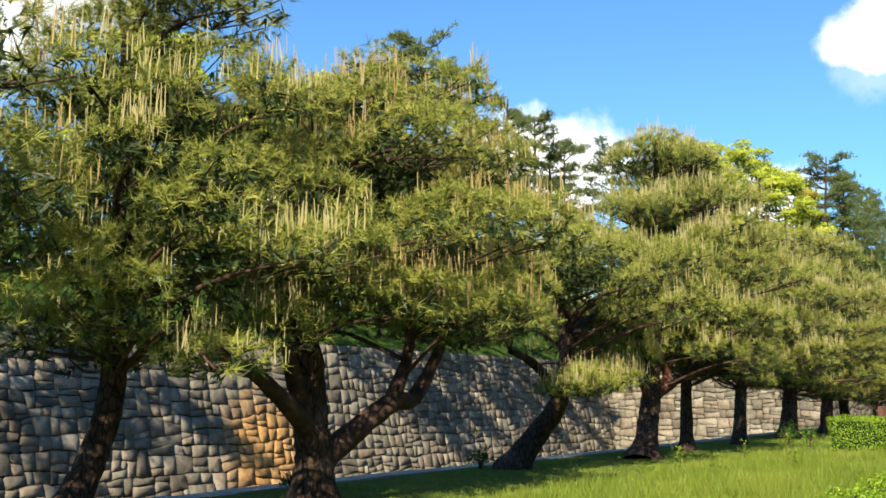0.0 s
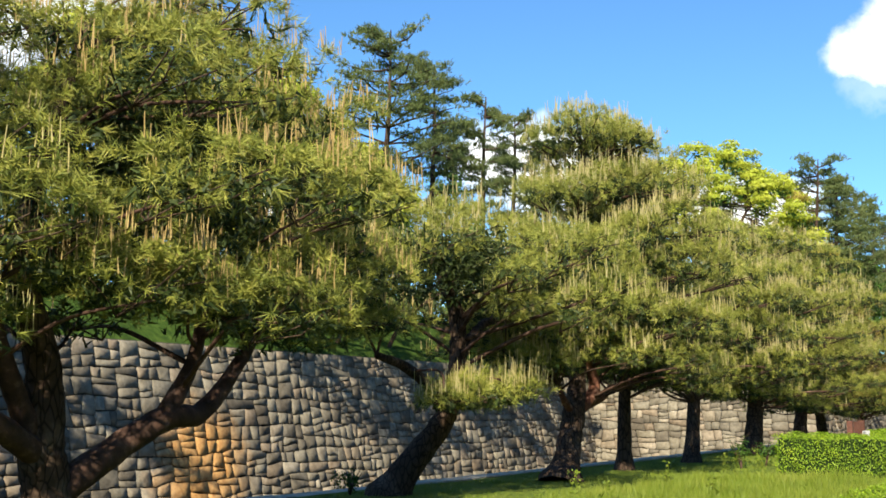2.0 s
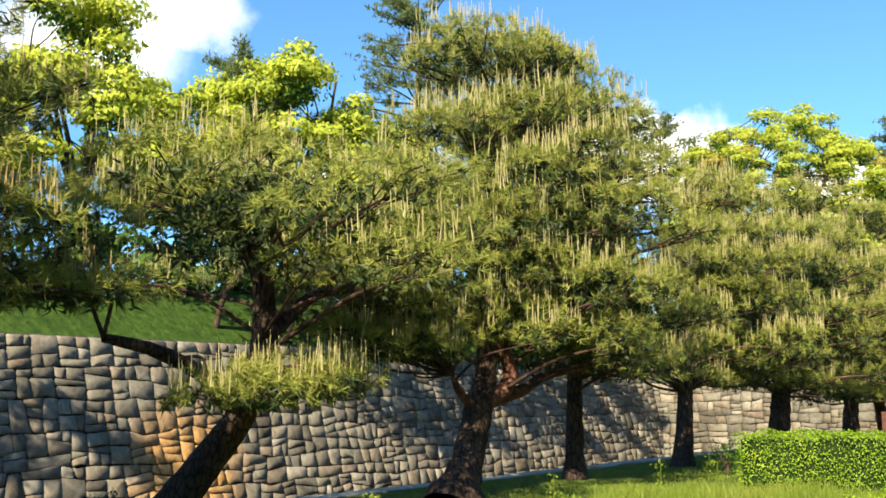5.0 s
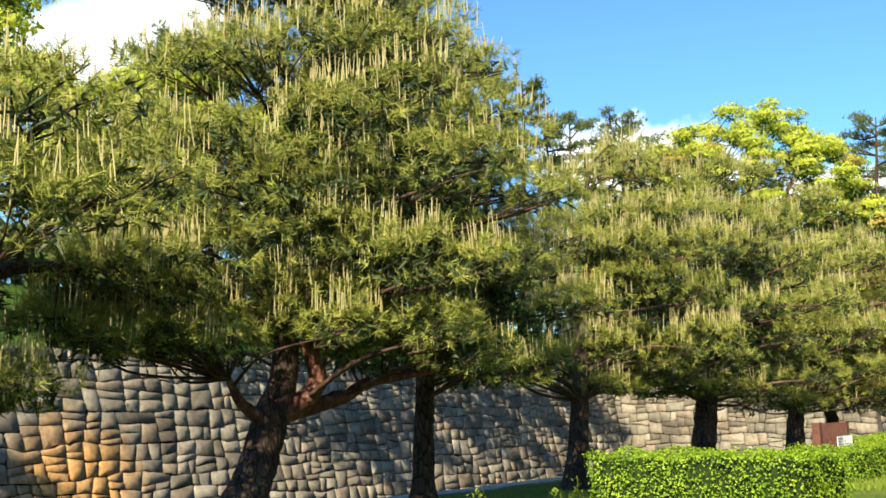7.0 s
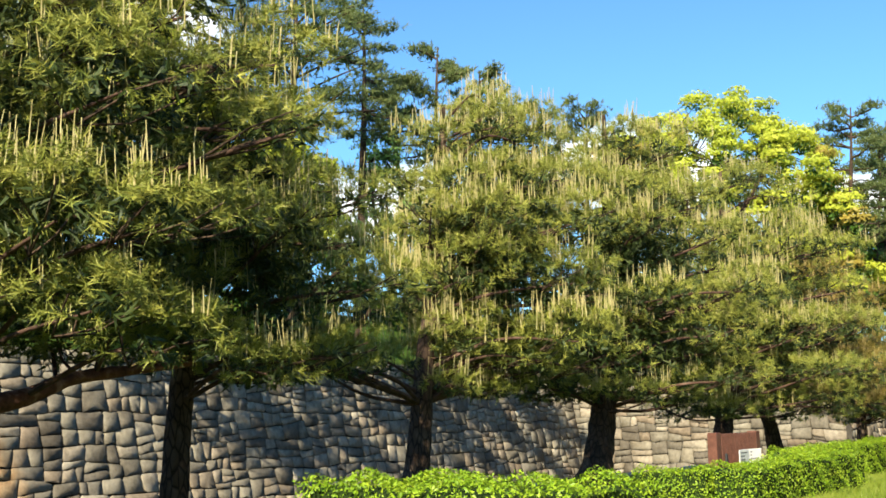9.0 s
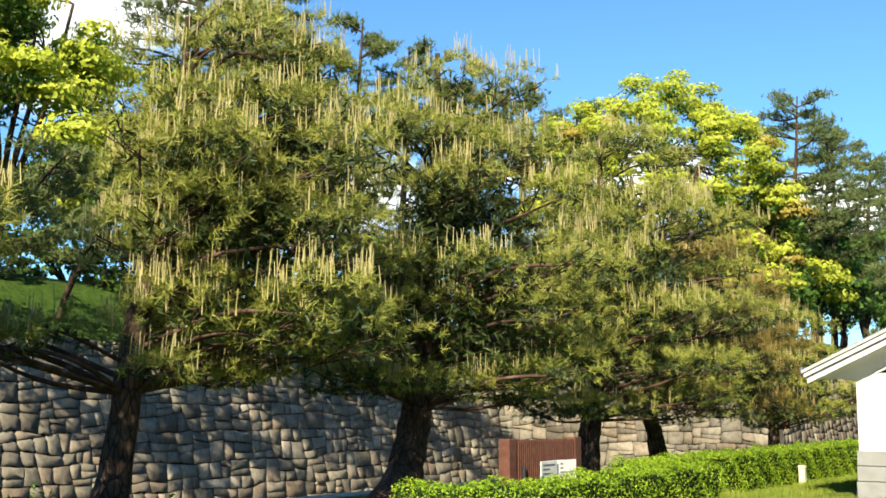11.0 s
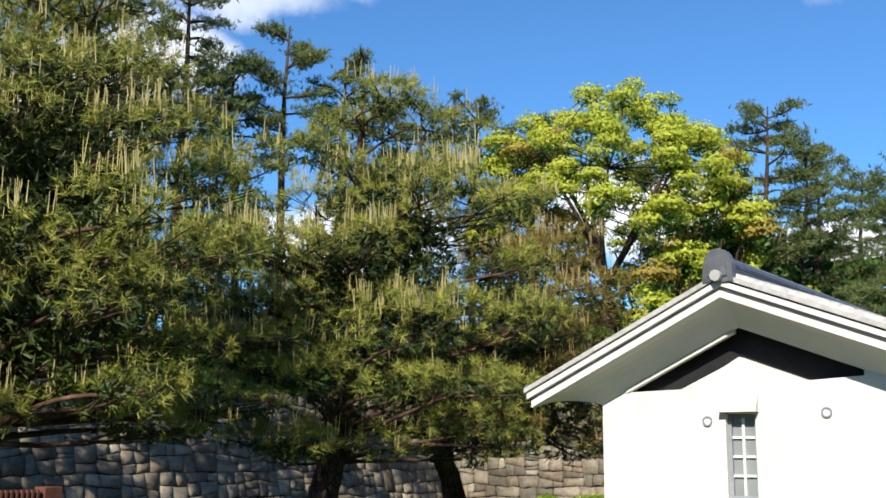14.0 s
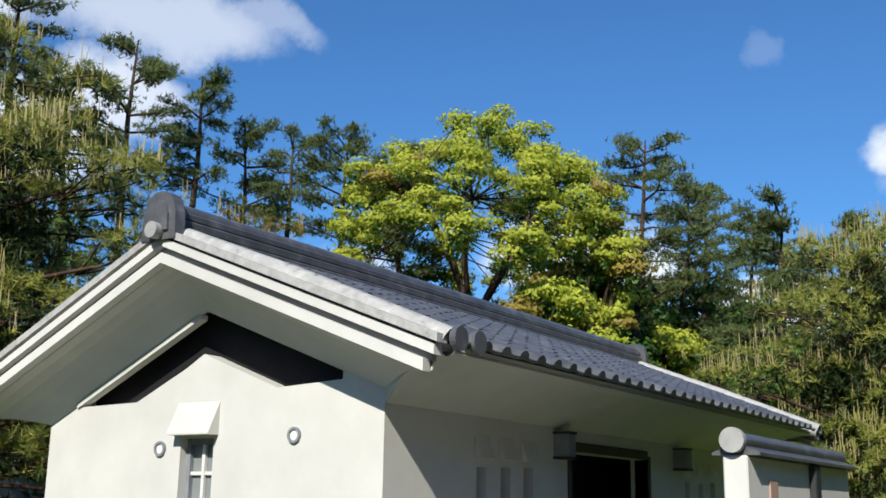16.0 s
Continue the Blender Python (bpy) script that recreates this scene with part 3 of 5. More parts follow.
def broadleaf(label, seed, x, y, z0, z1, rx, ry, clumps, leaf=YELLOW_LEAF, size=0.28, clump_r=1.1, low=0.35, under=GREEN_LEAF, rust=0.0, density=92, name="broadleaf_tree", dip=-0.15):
    """An evergreen with billowing clumps of fresh leaves over an inside coloured dark for shade, on a forking trunk."""
    rng = np.random.default_rng(seed)
    root = new(name)
    root.location = (x, y, z0)
    tagged(root, label, "tree", "trees on the rampart")
    hgt = z1 - z0
    r0 = 0.014 * hgt + 0.1
    fork = hgt * low * 0.75
    path = smooth_path([(0, 0, -0.4, r0 * 1.2), (0.1, 0.1, fork * 0.5, r0), (0.0, 0.2, fork, r0 * 0.8)], 5)
    v, f = tube([p[:3] for p in path], [p[3] for p in path], 9, 0.08, rng)
    np_part("trunk", v, f, BARK, root, smooth=True)
    mains = []
    for k in range(6):
        a = 2 * math.pi * k / 6 + rng.uniform(-.3, .3)
        e = np.array([math.cos(a) * rx * 0.5, math.sin(a) * ry * 0.5, hgt * rng.uniform(0.62, 0.82)])
        m = np.array([0, 0.2, fork]) * 0.5 + e * 0.5 + [0, 0, hgt * 0.02] + rng.normal(0, 0.3, 3)
        q = smooth_path([(0, 0.2, fork, r0 * 0.55), (*m, r0 * 0.38), (*e, r0 * 0.2)], 5)
        v, f = tube([p[:3] for p in q], [p[3] for p in q], 7, 0.08, rng)
        np_part("limb", v, f, BARK, root, smooth=True)
        mains += q[3:]
    layers = {leaf: ([], []), under: ([], []), RUST_LEAF: ([], [])}
    for k in range(clumps):
        # points over a dome, with a few lower down
        u = rng.uniform(0, 1)
        el = math.asin(min(1, rng.uniform(dip, 1.0)))
        a = 2.399963 * k + rng.uniform(-0.4, 0.4)
        s = rng.uniform(0.78, 1.0)
        zc = hgt * low + (hgt * (1 - low) - clump_r * 0.6) * (0.18 + 0.82 * max(math.sin(el), -0.15)) * s
        pc = np.array([math.cos(a) * math.cos(el) * rx * s, math.sin(a) * math.cos(el) * ry * s, zc])
        r = clump_r * rng.uniform(0.7, 1.3)
        j = min(mains, key=lambda p: np.linalg.norm(p[:3] - pc))
        q = smooth_path([(*j[:3], r0 * 0.14), (*((j[:3] + pc) / 2 + rng.normal(0, .15, 3)), r0 * 0.1), (*pc, 0.02)], 4)
        v, f = tube([p[:3] for p in q], [p[3] for p in q], 5, 0.05, rng)
        np_part("branch", v, f, BARK, root, smooth=True)
        n = int(density * r * r * 3)
        d = unit(rng.normal(size=(n, 3)))
        d[:, 2] = np.where(d[:, 2] < -0.25, -d[:, 2] * 0.4, d[:, 2])
        lump = 1 + 0.18 * np.sin(d[:, 0] * 7 + k) * np.sin(d[:, 1] * 6 + 2 * k) + 0.12 * np.sin(d[:, 2] * 11)
        p = pc + d * (r * lump * rng.uniform(0.72, 1.02, n))[:, None] * [1, 1, 0.72]
        nn = unit(d + rng.normal(0, 0.33, (n, 3)))
        kind = RUST_LEAF if rng.uniform() < rust else leaf
        layers[kind][0].append(p)
        layers[kind][1].append(nn)
        # leaves inside and below the clump; a darker under colour paints its shade
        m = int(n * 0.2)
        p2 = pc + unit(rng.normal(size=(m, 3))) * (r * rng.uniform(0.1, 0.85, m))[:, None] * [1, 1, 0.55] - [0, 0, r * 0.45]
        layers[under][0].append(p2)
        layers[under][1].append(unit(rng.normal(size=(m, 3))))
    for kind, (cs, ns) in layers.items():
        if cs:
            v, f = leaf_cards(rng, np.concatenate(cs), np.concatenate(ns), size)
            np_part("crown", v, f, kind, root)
    return root


# ---- ground, moat, rampart ----
EDGE = -10.35          # inner edge of the lawn, where the moat begins
WALL_W, WALL_N, WALL_E = -31.0, 76.5, -16.2   # feet of the three stone walls at lawn level
BATTER = 0.22


def grid_mesh(xs, ys, height):
    v = [(x, y, height(x, y)) for y in ys for x in xs]
    n = len(xs)
    f = [(j * n + i, j * n + i + 1, (j + 1) * n + i + 1, (j + 1) * n + i) for j in range(len(ys) - 1) for i in range(n - 1)]
    return v, f


def lawn_height(x, y):
    near = max(0.0, 1 - abs(x + 4) / 14) * max(0.0, 1 - abs(y - 25) / 40)
    berm = 0.08 * max(0.0, min(1.0, (x + 7.5) / 3)) * max(0.0, min(1.0, (0.2 - x) / 1.5 + 0.6)) if -7.5 < x < 1.2 and 8 < y < 41 else 0.0
    return berm + near * 0.05 * noise.noise((x * 0.35, y * 0.35, 0.0))


xs = [EDGE] + list(np.arange(-10.0, 12.1, 0.5)) + [16, 24, 40, 80, 200, 600]
ys = [-400, -150, -60, -20, -5] + list(np.arange(0, 62.1, 0.5)) + [70, 85, 110, 160, 300, 700]
v, f = grid_mesh(xs, ys, lawn_height)
ground = new("ground", mesh_np("ground", v, f, LAWN, True))
tagged(ground, "mown green lawn beside the castle moat", "lawn", kind="structure")

# unseen walk, added to keep green lawn bounce off the white building
path = part("path", box(-1.1, 9.0, -60, 43.0, -0.12, 0.03), PATH_GRAVEL)
tagged(path, "unseen grey-brown gravel walk added beside the lawn", "path", kind="structure")

# plain walls added out of view to cut the sky fill
for nm, bx in (("wall_plain_south", (-60, 13.4, -32.4, -32.0)), ("wall_plain_east", (13.0, 13.4, -32.0, 140.0))):
    w = part(nm, box(*bx, -0.1, 10.0), JOINT)
    tagged(w, "added plain dark wall, out of view, that blocks low sky light", "wall", kind="structure")

water = part("water", box(-70, EDGE - 0.3, -400, 600, -4.2, -3.2), WATER)
tagged(water, "still dark green moat water below the walls", "water", kind="structure")
near_bank = part("moat_side", box(EDGE - 0.35, EDGE, -400, 600, -4.0, -0.14), JOINT)
tagged(near_bank, "dark stone side of the moat under the lawn", "wall", kind="structure")


def mound_height(x, y):
    dw = -32.0 - x
    dn = min(y - (WALL_N + 1.0), WALL_E - 1.0 - x)
    d = max(dw, dn, 0.0)
    s = min(1.0, d / 5.2)
    return 3.85 + 2.75 * s * (2 - s) + 0.16 * noise.noise((x * 0.3, y * 0.3, 3.0)) * min(1, d)


xs = [-600, -200, -90, -60, -50, -45, -42, -40] + list(np.arange(-39, -31.9, 0.5)) + [-32.0]
ys = [-300, -120, -60, -30] + list(np.arange(-20, 120, 2.0)) + [130, 160, 250, 600]
v1, f1 = grid_mesh(xs, ys, mound_height)
xs2 = [-32.0] + list(np.arange(-31.5, -17.1, 1.2)) + [-17.2]
ys2 = [77.5] + list(np.arange(78, 86, 0.5)) + list(np.arange(86, 120, 2.0)) + [130, 160, 250, 600]
v2, f2 = grid_mesh(xs2, ys2, mound_height)
n0 = len(v1)
rampart = new("rampart", mesh_np("rampart", v1 + v2, f1 + [tuple(i + n0 for i in q) for q in f2], BANK, True))
tagged(rampart, "steep grassy castle rampart above the stone walls", "bank", kind="structure")

# ---- the row of garden pines ----
P_LABEL = "trimmed garden pine with pale upright shoots on the lawn"
pine("garden pine at the near end of the row", 10, [(-9.1, 3.6, -0.1, 0.2), (-9.1, 3.7, 1.2, 0.17), (-9.0, 3.9, 3.0, 0.12), (-9.0, 4.0, 5.6, 0.05)],
     (-9.0, 4.2, 2.1, 6.4, 2.3, 2.2, 5, 0.98), density=36, needles=24, spike=CANDLE_RED)
pine("leaning garden pine with dark trunk and shaggy needles", 11, [(-8.95, 7.55, -0.1, 0.18), (-8.9, 7.95, 0.65, 0.155), (-8.9, 8.2, 1.35, 0.14), (-8.9, 8.2, 2.0, 0.13), (-8.9, 8.25, 3.2, 0.11), (-9.0, 8.3, 5.4, 0.05)],
     (-8.6, 8.2, 1.75, 6.0, 2.0, 1.75, 5, 0.95), density=62)
pine("broad pine with a low forking trunk and reddish limbs", 12, [(-8.35, 10.95, -0.1, 0.26), (-8.3, 10.9, 0.6, 0.23), (-8.3, 10.82, 1.0, 0.22), (-8.3, 10.8, 1.7, 0.17), (-8.3, 10.5, 2.7, 0.13), (-8.4, 10.8, 4.0, 0.09), (-8.4, 11.2, 5.3, 0.04)],
     (-8.3, 11.7, 2.3, 5.7, 2.2, 2.3, 5, 1.0), extra=[(-8.4, 14.4, 2.5, 1.1, 0.5), (-8.3, 14.6, 3.2, 0.9, 0.42), (-8.3, 13.4, 2.3, 0.8, 0.4), (-8.2, 14.4, 4.3, 1.0, 0.5), (-8.3, 15.2, 2.8, 1.0, 0.5), (-8.3, 14.5, 3.7, 1.1, 0.55), (-8.6, 15.8, 2.4, 1.0, 0.55), (-8.7, 16.6, 2.6, 0.9, 0.5), (-8.5, 15.8, 3.4, 0.9, 0.5), (-8.3, 14.7, 5.0, 1.0, 0.5), (-8.4, 13.6, 5.45, 1.0, 0.5), (-8.4, 12.4, 5.7, 0.9, 0.45), (-8.4, 10.5, 5.0, 0.9, 0.45), (-8.4, 15.5, 4.2, 0.9, 0.45), (-8.4, 13.6, 4.3, 1.0, 0.5)],
     spike=CANDLE_RED, density=56,
     forks=[[(-8.3, 10.85, 0.45, 0.17), (-8.1, 11.35, 0.85, 0.15), (-7.9, 12.0, 1.25, 0.13), (-7.9, 12.5, 1.3, 0.11), (-7.9, 13.0, 1.75, 0.085), (-7.9, 13.4, 2.3, 0.055), (-8.0, 13.6, 3.0, 0.03)],
            [(-8.25, 10.7, 0.95, 0.13), (-8.1, 10.1, 1.25, 0.11), (-8.1, 9.5, 1.6, 0.085), (-8.1, 9.0, 1.78, 0.06), (-8.1, 8.4, 2.2, 0.03)],
            [(-8.3, 10.75, 1.0, 0.13), (-8.25, 10.4, 1.6, 0.1), (-8.2, 10.1, 2.3, 0.06), (-8.2, 9.9, 3.2, 0.03)],
            [(-7.9, 12.0, 1.28, 0.11), (-7.9, 12.35, 1.8, 0.08), (-7.9, 12.5, 2.4, 0.055), (-7.9, 12.6, 3.2, 0.03)]], fork_bark=RED_BARK)
pine("strongly leaning pine with layered flat needle pads", 13, [(-9.5, 18.4, -0.15, 0.26), (-9.25, 18.55, 0.35, 0.225), (-8.85, 18.8, 0.95, 0.19), (-8.75, 19.1, 1.4, 0.17), (-8.75, 19.35, 2.1, 0.15), (-8.8, 19.4, 2.9, 0.13), (-8.9, 19.1, 3.5, 0.09), (-9.0, 19.0, 4.2, 0.04)],
     (-8.5, 18.9, 3.0, 4.4, 2.5, 2.6, 3, 1.0), extra=[(-8.1, 19.1, 1.62, 0.7, 0.34), (-8.1, 20.0, 1.66, 0.62, 0.3), (-8.1, 18.4, 1.55, 0.6, 0.28), (-8.1, 17.8, 1.45, 0.45, 0.22), (-7.6, 19.4, 1.6, 0.5, 0.26), (-8.3, 19.5, 1.5, 0.7, 0.3), (-8.3, 18.7, 1.45, 0.65, 0.28), (-7.8, 18.6, 1.5, 0.5, 0.24), (-8.4, 20.3, 1.58, 0.5, 0.24), (-9, 21.3, 2.9, 0.9, 0.4), (-9.2, 20.7, 2.4, 0.95, 0.6)],
     forks=[[(-8.75, 19.4, 2.2, 0.11), (-8.8, 20.0, 2.6, 0.09), (-8.8, 20.5, 2.85, 0.07), (-8.8, 21.6, 2.95, 0.04)], [(-8.8, 19.0, 1.3, 0.1), (-8.8, 18.5, 1.72, 0.09), (-8.8, 17.8, 2.0, 0.08), (-8.8, 17.1, 2.12, 0.05)]])
pine("large tiered pine with a curved reddish trunk", 14, [(-8.7, 23.15, -0.15, 0.3), (-8.72, 23.45, 0.3, 0.26), (-8.75, 23.75, 0.85, 0.23), (-8.75, 23.92, 1.3, 0.22), (-8.8, 24.2, 1.8, 0.18), (-8.8, 24.3, 2.7, 0.15), (-8.9, 24.7, 4.6, 0.11), (-8.9, 25.1, 7.3, 0.04)],
     (-8.5, 25.0, 2.15, 7.4, 2.4, 2.8, 7, 1.0), extra=[(-8.9, 27.3, 7.0, 0.75, 0.4), (-8.9, 26.6, 7.4, 0.6, 0.35), (-8.8, 23.4, 6.6, 0.7, 0.35), (-8.7, 21.9, 3.2, 0.9, 0.4), (-9.1, 21.6, 2.3, 0.9, 0.5), (-9.2, 22.3, 2.1, 0.9, 0.5), (-9.2, 21.8, 2.9, 1.1, 0.6), (-8.8, 22.4, 2.3, 0.9, 0.5), (-8.7, 22.0, 2.75, 0.9, 0.5), (-8.8, 21.6, 2.25, 0.8, 0.45), (-8.9, 22.9, 2.15, 0.7, 0.45), (-8.6, 23.0, 5.5, 1.1, 0.5), (-8.6, 23.3, 6.6, 1.0, 0.45), (-8.6, 24.4, 7.1, 0.9, 0.42), (-8.6, 26.8, 6.4, 1.1, 0.5), (-8.6, 27.5, 5.5, 1.0, 0.5), (-8.8, 27.9, 4.3, 0.9, 0.45), (-8.8, 28.2, 3.3, 0.8, 0.4), (-8.6, 22.6, 4.5, 1.0, 0.5), (-8.6, 26.2, 7.3, 0.8, 0.4)], density=56,
     forks=[[(-8.7, 24.2, 1.4, 0.11), (-8.7, 25.2, 1.6, 0.09), (-8.7, 25.8, 1.8, 0.07), (-8.6, 27.2, 1.98, 0.035)], [(-8.75, 23.9, 1.25, 0.09), (-8.75, 23.45, 1.53, 0.065), (-8.75, 23.25, 1.8, 0.04)], [(-8.65, 24.0, 1.35, 0.12), (-8.6, 24.45, 1.62, 0.13), (-8.6, 24.6, 1.9, 0.115), (-8.7, 24.35, 2.5, 0.08)]], fork_bark=ORANGE_BARK)
pine("slender straight-trunked pine with a tiered crown", 15, [(-9.1, 27.4, -0.1, 0.17), (-9.1, 27.45, 1.2, 0.15), (-9.1, 27.6, 2.6, 0.12), (-9.1, 28.0, 5.2, 0.04)],
     (-8.7, 27.9, 1.9, 5.2, 1.7, 1.5, 4, 0.9), density=50)
pine(P_LABEL, 16, [(-8.97, 31.65, -0.1, 0.2), (-8.95, 31.85, 1.2, 0.17), (-8.9, 31.95, 2.4, 0.14), (-9.0, 32.5, 4.2, 0.09), (-9.0, 32.6, 6.2, 0.04)],
     (-8.8, 33.2, 2.3, 6.5, 1.8, 1.9, 5, 0.98), extra=[(-8.4, 31.9, 1.75, 0.5, 0.25), (-8.9, 33.7, 6.3, 0.5, 0.3), (-9.1, 30.3, 2.05, 0.9, 0.5), (-9.2, 29.4, 2.2, 0.9, 0.5), (-8.9, 33.4, 2.3, 1.0, 0.55), (-9.0, 34.4, 2.1, 0.9, 0.5), (-9.0, 33.0, 1.9, 0.8, 0.5), (-8.5, 34.4, 4.6, 1.0, 0.5), (-8.3, 31.9, 4.2, 0.9, 0.45), (-8.3, 32.3, 5.0, 0.9, 0.45)], density=54)
pine("tall dark pine with a thick trunk and drooping pads", 17, [(-8.85, 36.85, -0.1, 0.33), (-8.85, 37.1, 0.6, 0.27), (-8.85, 37.4, 1.6, 0.23), (-8.85, 37.55, 3.0, 0.17), (-8.9, 37.9, 5.2, 0.1), (-8.9, 37.9, 7.2, 0.04)],
     (-8.6, 37.7, 1.7, 7.0, 2.4, 2.1, 7, 0.95), extra=[(-8.3, 39.6, 1.6, 0.7, 0.35), (-8.5, 40.3, 2.0, 0.7, 0.35), (-9.2, 35.4, 2.5, 1.0, 0.6), (-9.1, 36.2, 1.95, 0.9, 0.5), (-9.3, 34.4, 2.8, 0.9, 0.5), (-9.2, 36.2, 3.1, 1.0, 0.6), (-9, 40.6, 2.6, 1.0, 0.6), (-9.1, 41.2, 1.9, 1.0, 0.55), (-9, 40.2, 3.5, 1.0, 0.6), (-8.9, 41.6, 3.0, 0.9, 0.5), (-8.6, 39.4, 5.4, 0.9, 0.45), (-8.6, 35.8, 5.4, 1.0, 0.5), (-8.6, 38.9, 5.9, 0.7, 0.35)], density=46, needles=26, width=0.009)
pine(P_LABEL, 18, [(-8.9, 43.1, -0.1, 0.27), (-8.9, 43.2, 0.8, 0.23), (-8.9, 43.4, 1.5, 0.2), (-8.9, 43.7, 3.5, 0.13), (-8.9, 43.9, 7.1, 0.04)],
     (-8.8, 44.0, 1.5, 7.3, 2.4, 2.5, 7, 0.98), extra=[(-9.1, 41.4, 4.2, 1.0, 0.6), (-9.2, 41.9, 3.4, 1.0, 0.6), (-9.1, 42.0, 2.4, 1.0, 0.6)], density=44, needles=24, width=0.0095)
pine("smaller rust-tinged pine with a slanting trunk", 19, [(-8.9, 46.8, -0.1, 0.22), (-8.9, 46.4, 0.9, 0.18), (-8.9, 46.2, 1.5, 0.16), (-8.9, 47.2, 3.0, 0.1), (-8.9, 47.8, 5.0, 0.04)],
     (-8.9, 48.5, 1.5, 5.6, 2.4, 2.7, 5, 0.95), leaf=NEEDLE_RED, spike=CANDLE_RED, density=44, needles=24, width=0.0095)
pine("small tiered pine beside the lawn edge", 20, [(-9.2, 55.5, -0.1, 0.18), (-9.2, 55.6, 1.5, 0.14), (-9.2, 55.7, 4.4, 0.04)],
     (-9.2, 55.6, 1.2, 4.6, 2.3, 2.5, 5, 0.85), density=34, needles=16, width=0.018)
pine("rounded bushy pine beyond the white building", 21, [(-0.2, 55.0, -0.1, 0.25), (-0.2, 55.1, 1.5, 0.2), (-0.3, 55.2, 3.5, 0.12), (-0.3, 55.2, 6.0, 0.04)],
     (-0.3, 55.0, 1.4, 6.2, 3.0, 3.0, 6, 0.95), density=40, needles=18, width=0.016)

# ---- trees on the rampart ----
YL = "evergreen tree with bright yellow-green spring leaves on the rampart"
FP = "tall ragged dark pine on the castle rampart"
broadleaf("spreading evergreen with domed yellow-green crown on the rampart", 31, -24.3, 81.5, 6.0, 21.2, 8.0, 6.6, 185, clump_r=0.8, low=0.36, rust=0.07, density=125, dip=-0.12, size=0.21)
broadleaf(YL, 32, -37.5, 36.5, 6.4, 19.3, 4.2, 3.8, 38, clump_r=1.2, low=0.3)
broadleaf(YL, 33, -37.5, 48.6, 6.5, 20.4, 4.8, 5.4, 66, clump_r=1.25, low=0.2)
broadleaf(YL, 30, -37.5, 57.0, 6.5, 17.4, 3.6, 4.2, 36, clump_r=1.15, low=0.2)
broadleaf(YL, 34, -38.5, 43.3, 6.4, 16.8, 3.2, 3.0, 24, clump_r=1.2, low=0.3)
broadleaf("small evergreen with yellow-green clumps below the big tree", 35, -18.6, 79.5, 5.5, 11.6, 2.6, 2.4, 18, clump_r=0.95, low=0.2, rust=0.1)
broadleaf("rusty-leaved evergreen leaning at the rampart corner", 36, -18.2, 82.5, 5.6, 15.4, 2.4, 2.4, 20, clump_r=0.85, low=0.3, rust=0.55)
broadleaf("dark green evergreen shrub mass on the rampart", 37, -19.8, 85.0, 5.5, 14.0, 3.0, 4.0, 34, leaf=GREEN_LEAF, clump_r=1.2, low=0.1)
broadleaf("small yellow-green evergreen beside the rampart pines", 38, -14.5 - 3.2, 90.0, 5.5, 11.5, 2.0, 2.0, 12, clump_r=0.9, low=0.25)
broadleaf("pale green willow-like tree in thin new leaf", 39, -36.0, 64.9, 6.4, 17.4, 2.3, 2.6, 40, leaf=PALE_LEAF, clump_r=0.72, low=0.2, density=70, under=PALE_LEAF, size=0.2)
for seed, x, y, z0, z1, spread, lean, start, n in (
        (41, -36.0, 57.2, 6.3, 24.4, 5.0, 0.4, 0.45, 30), (57, -36.2, 62.8, 6.3, 23.8, 3.2, 0.3, 0.55, 15), (42, -36.0, 66.5, 6.3, 20.8, 3.4, -0.6, 0.45, 14), (43, -36.0, 73.4, 6.3, 22.8, 2.4, 0.5, 0.6, 11),
        (44, -28.0, 80.5, 6.4, 19.6, 2.6, -0.3, 0.45, 12), (45, -33.0, 82.0, 6.4, 21.6, 4.0, 0.3, 0.5, 16), (46, -36.5, 77.5, 6.4, 21.2, 4.2, 0.2, 0.35, 18),
        (47, -17.8, 86.5, 6.0, 20.0, 4.0, 0.8, 0.35, 18), (48, -17.8, 92.0, 6.0, 18.8, 4.2, 1.0, 0.2, 20), (49, -18.5, 98.0, 6.0, 20.6, 4.4, 0.4, 0.15, 20),
        (50, -36.0, 69.2, 6.4, 23.2, 3.0, 0.4, 0.55, 13), (58, -37.5, 82.5, 6.4, 22.6, 3.6, 0.3, 0.35, 16), (51, -18.2, 105.0, 6.0, 20.4, 4.6, 1.0, 0.15, 20), (52, -40.0, 47.0, 6.5, 19.0, 4.0, 0.5, 0.5, 14),
        (53, -36.0, 26.0, 6.4, 19.0, 4.0, 0.5, 0.45, 14), (54, -26.0, 92.0, 6.4, 18.5, 4.0, -0.5, 0.3, 16), (55, -18.0, 112.5, 6.0, 19.6, 4.6, 0.5, 0.15, 20), (56, -18.4, 121.0, 6.0, 20.0, 4.8, 0.5, 0.15, 18)):
    far_pine(FP, seed, x, y, z0, z1, spread, lean, start, n)
# pines whose crowns hang out over the long wall and streak it with shade
for seed, y, h, lean in ((61, 8.0, 9.6, 6.2), (62, 12.5, 9.2, 6.5), (63, 16.5, 9.4, 6.0), (161, 21.0, 9.6, 6.2), (65, 40.0, 9.6, 6.6), (66, 44.0, 9.2, 6.4), (67, 48.5, 9.8, 6.8), (68, 53.0, 9.4, 6.4), (69, 58.0, 9.8, 6.6), (60, 63.0, 9.4, 6.4)):
    far_pine("pine leaning far out over the castle wall", seed, -33.0, y, 4.4, h, 2.7, lean, 0.35, 12, 6.5)
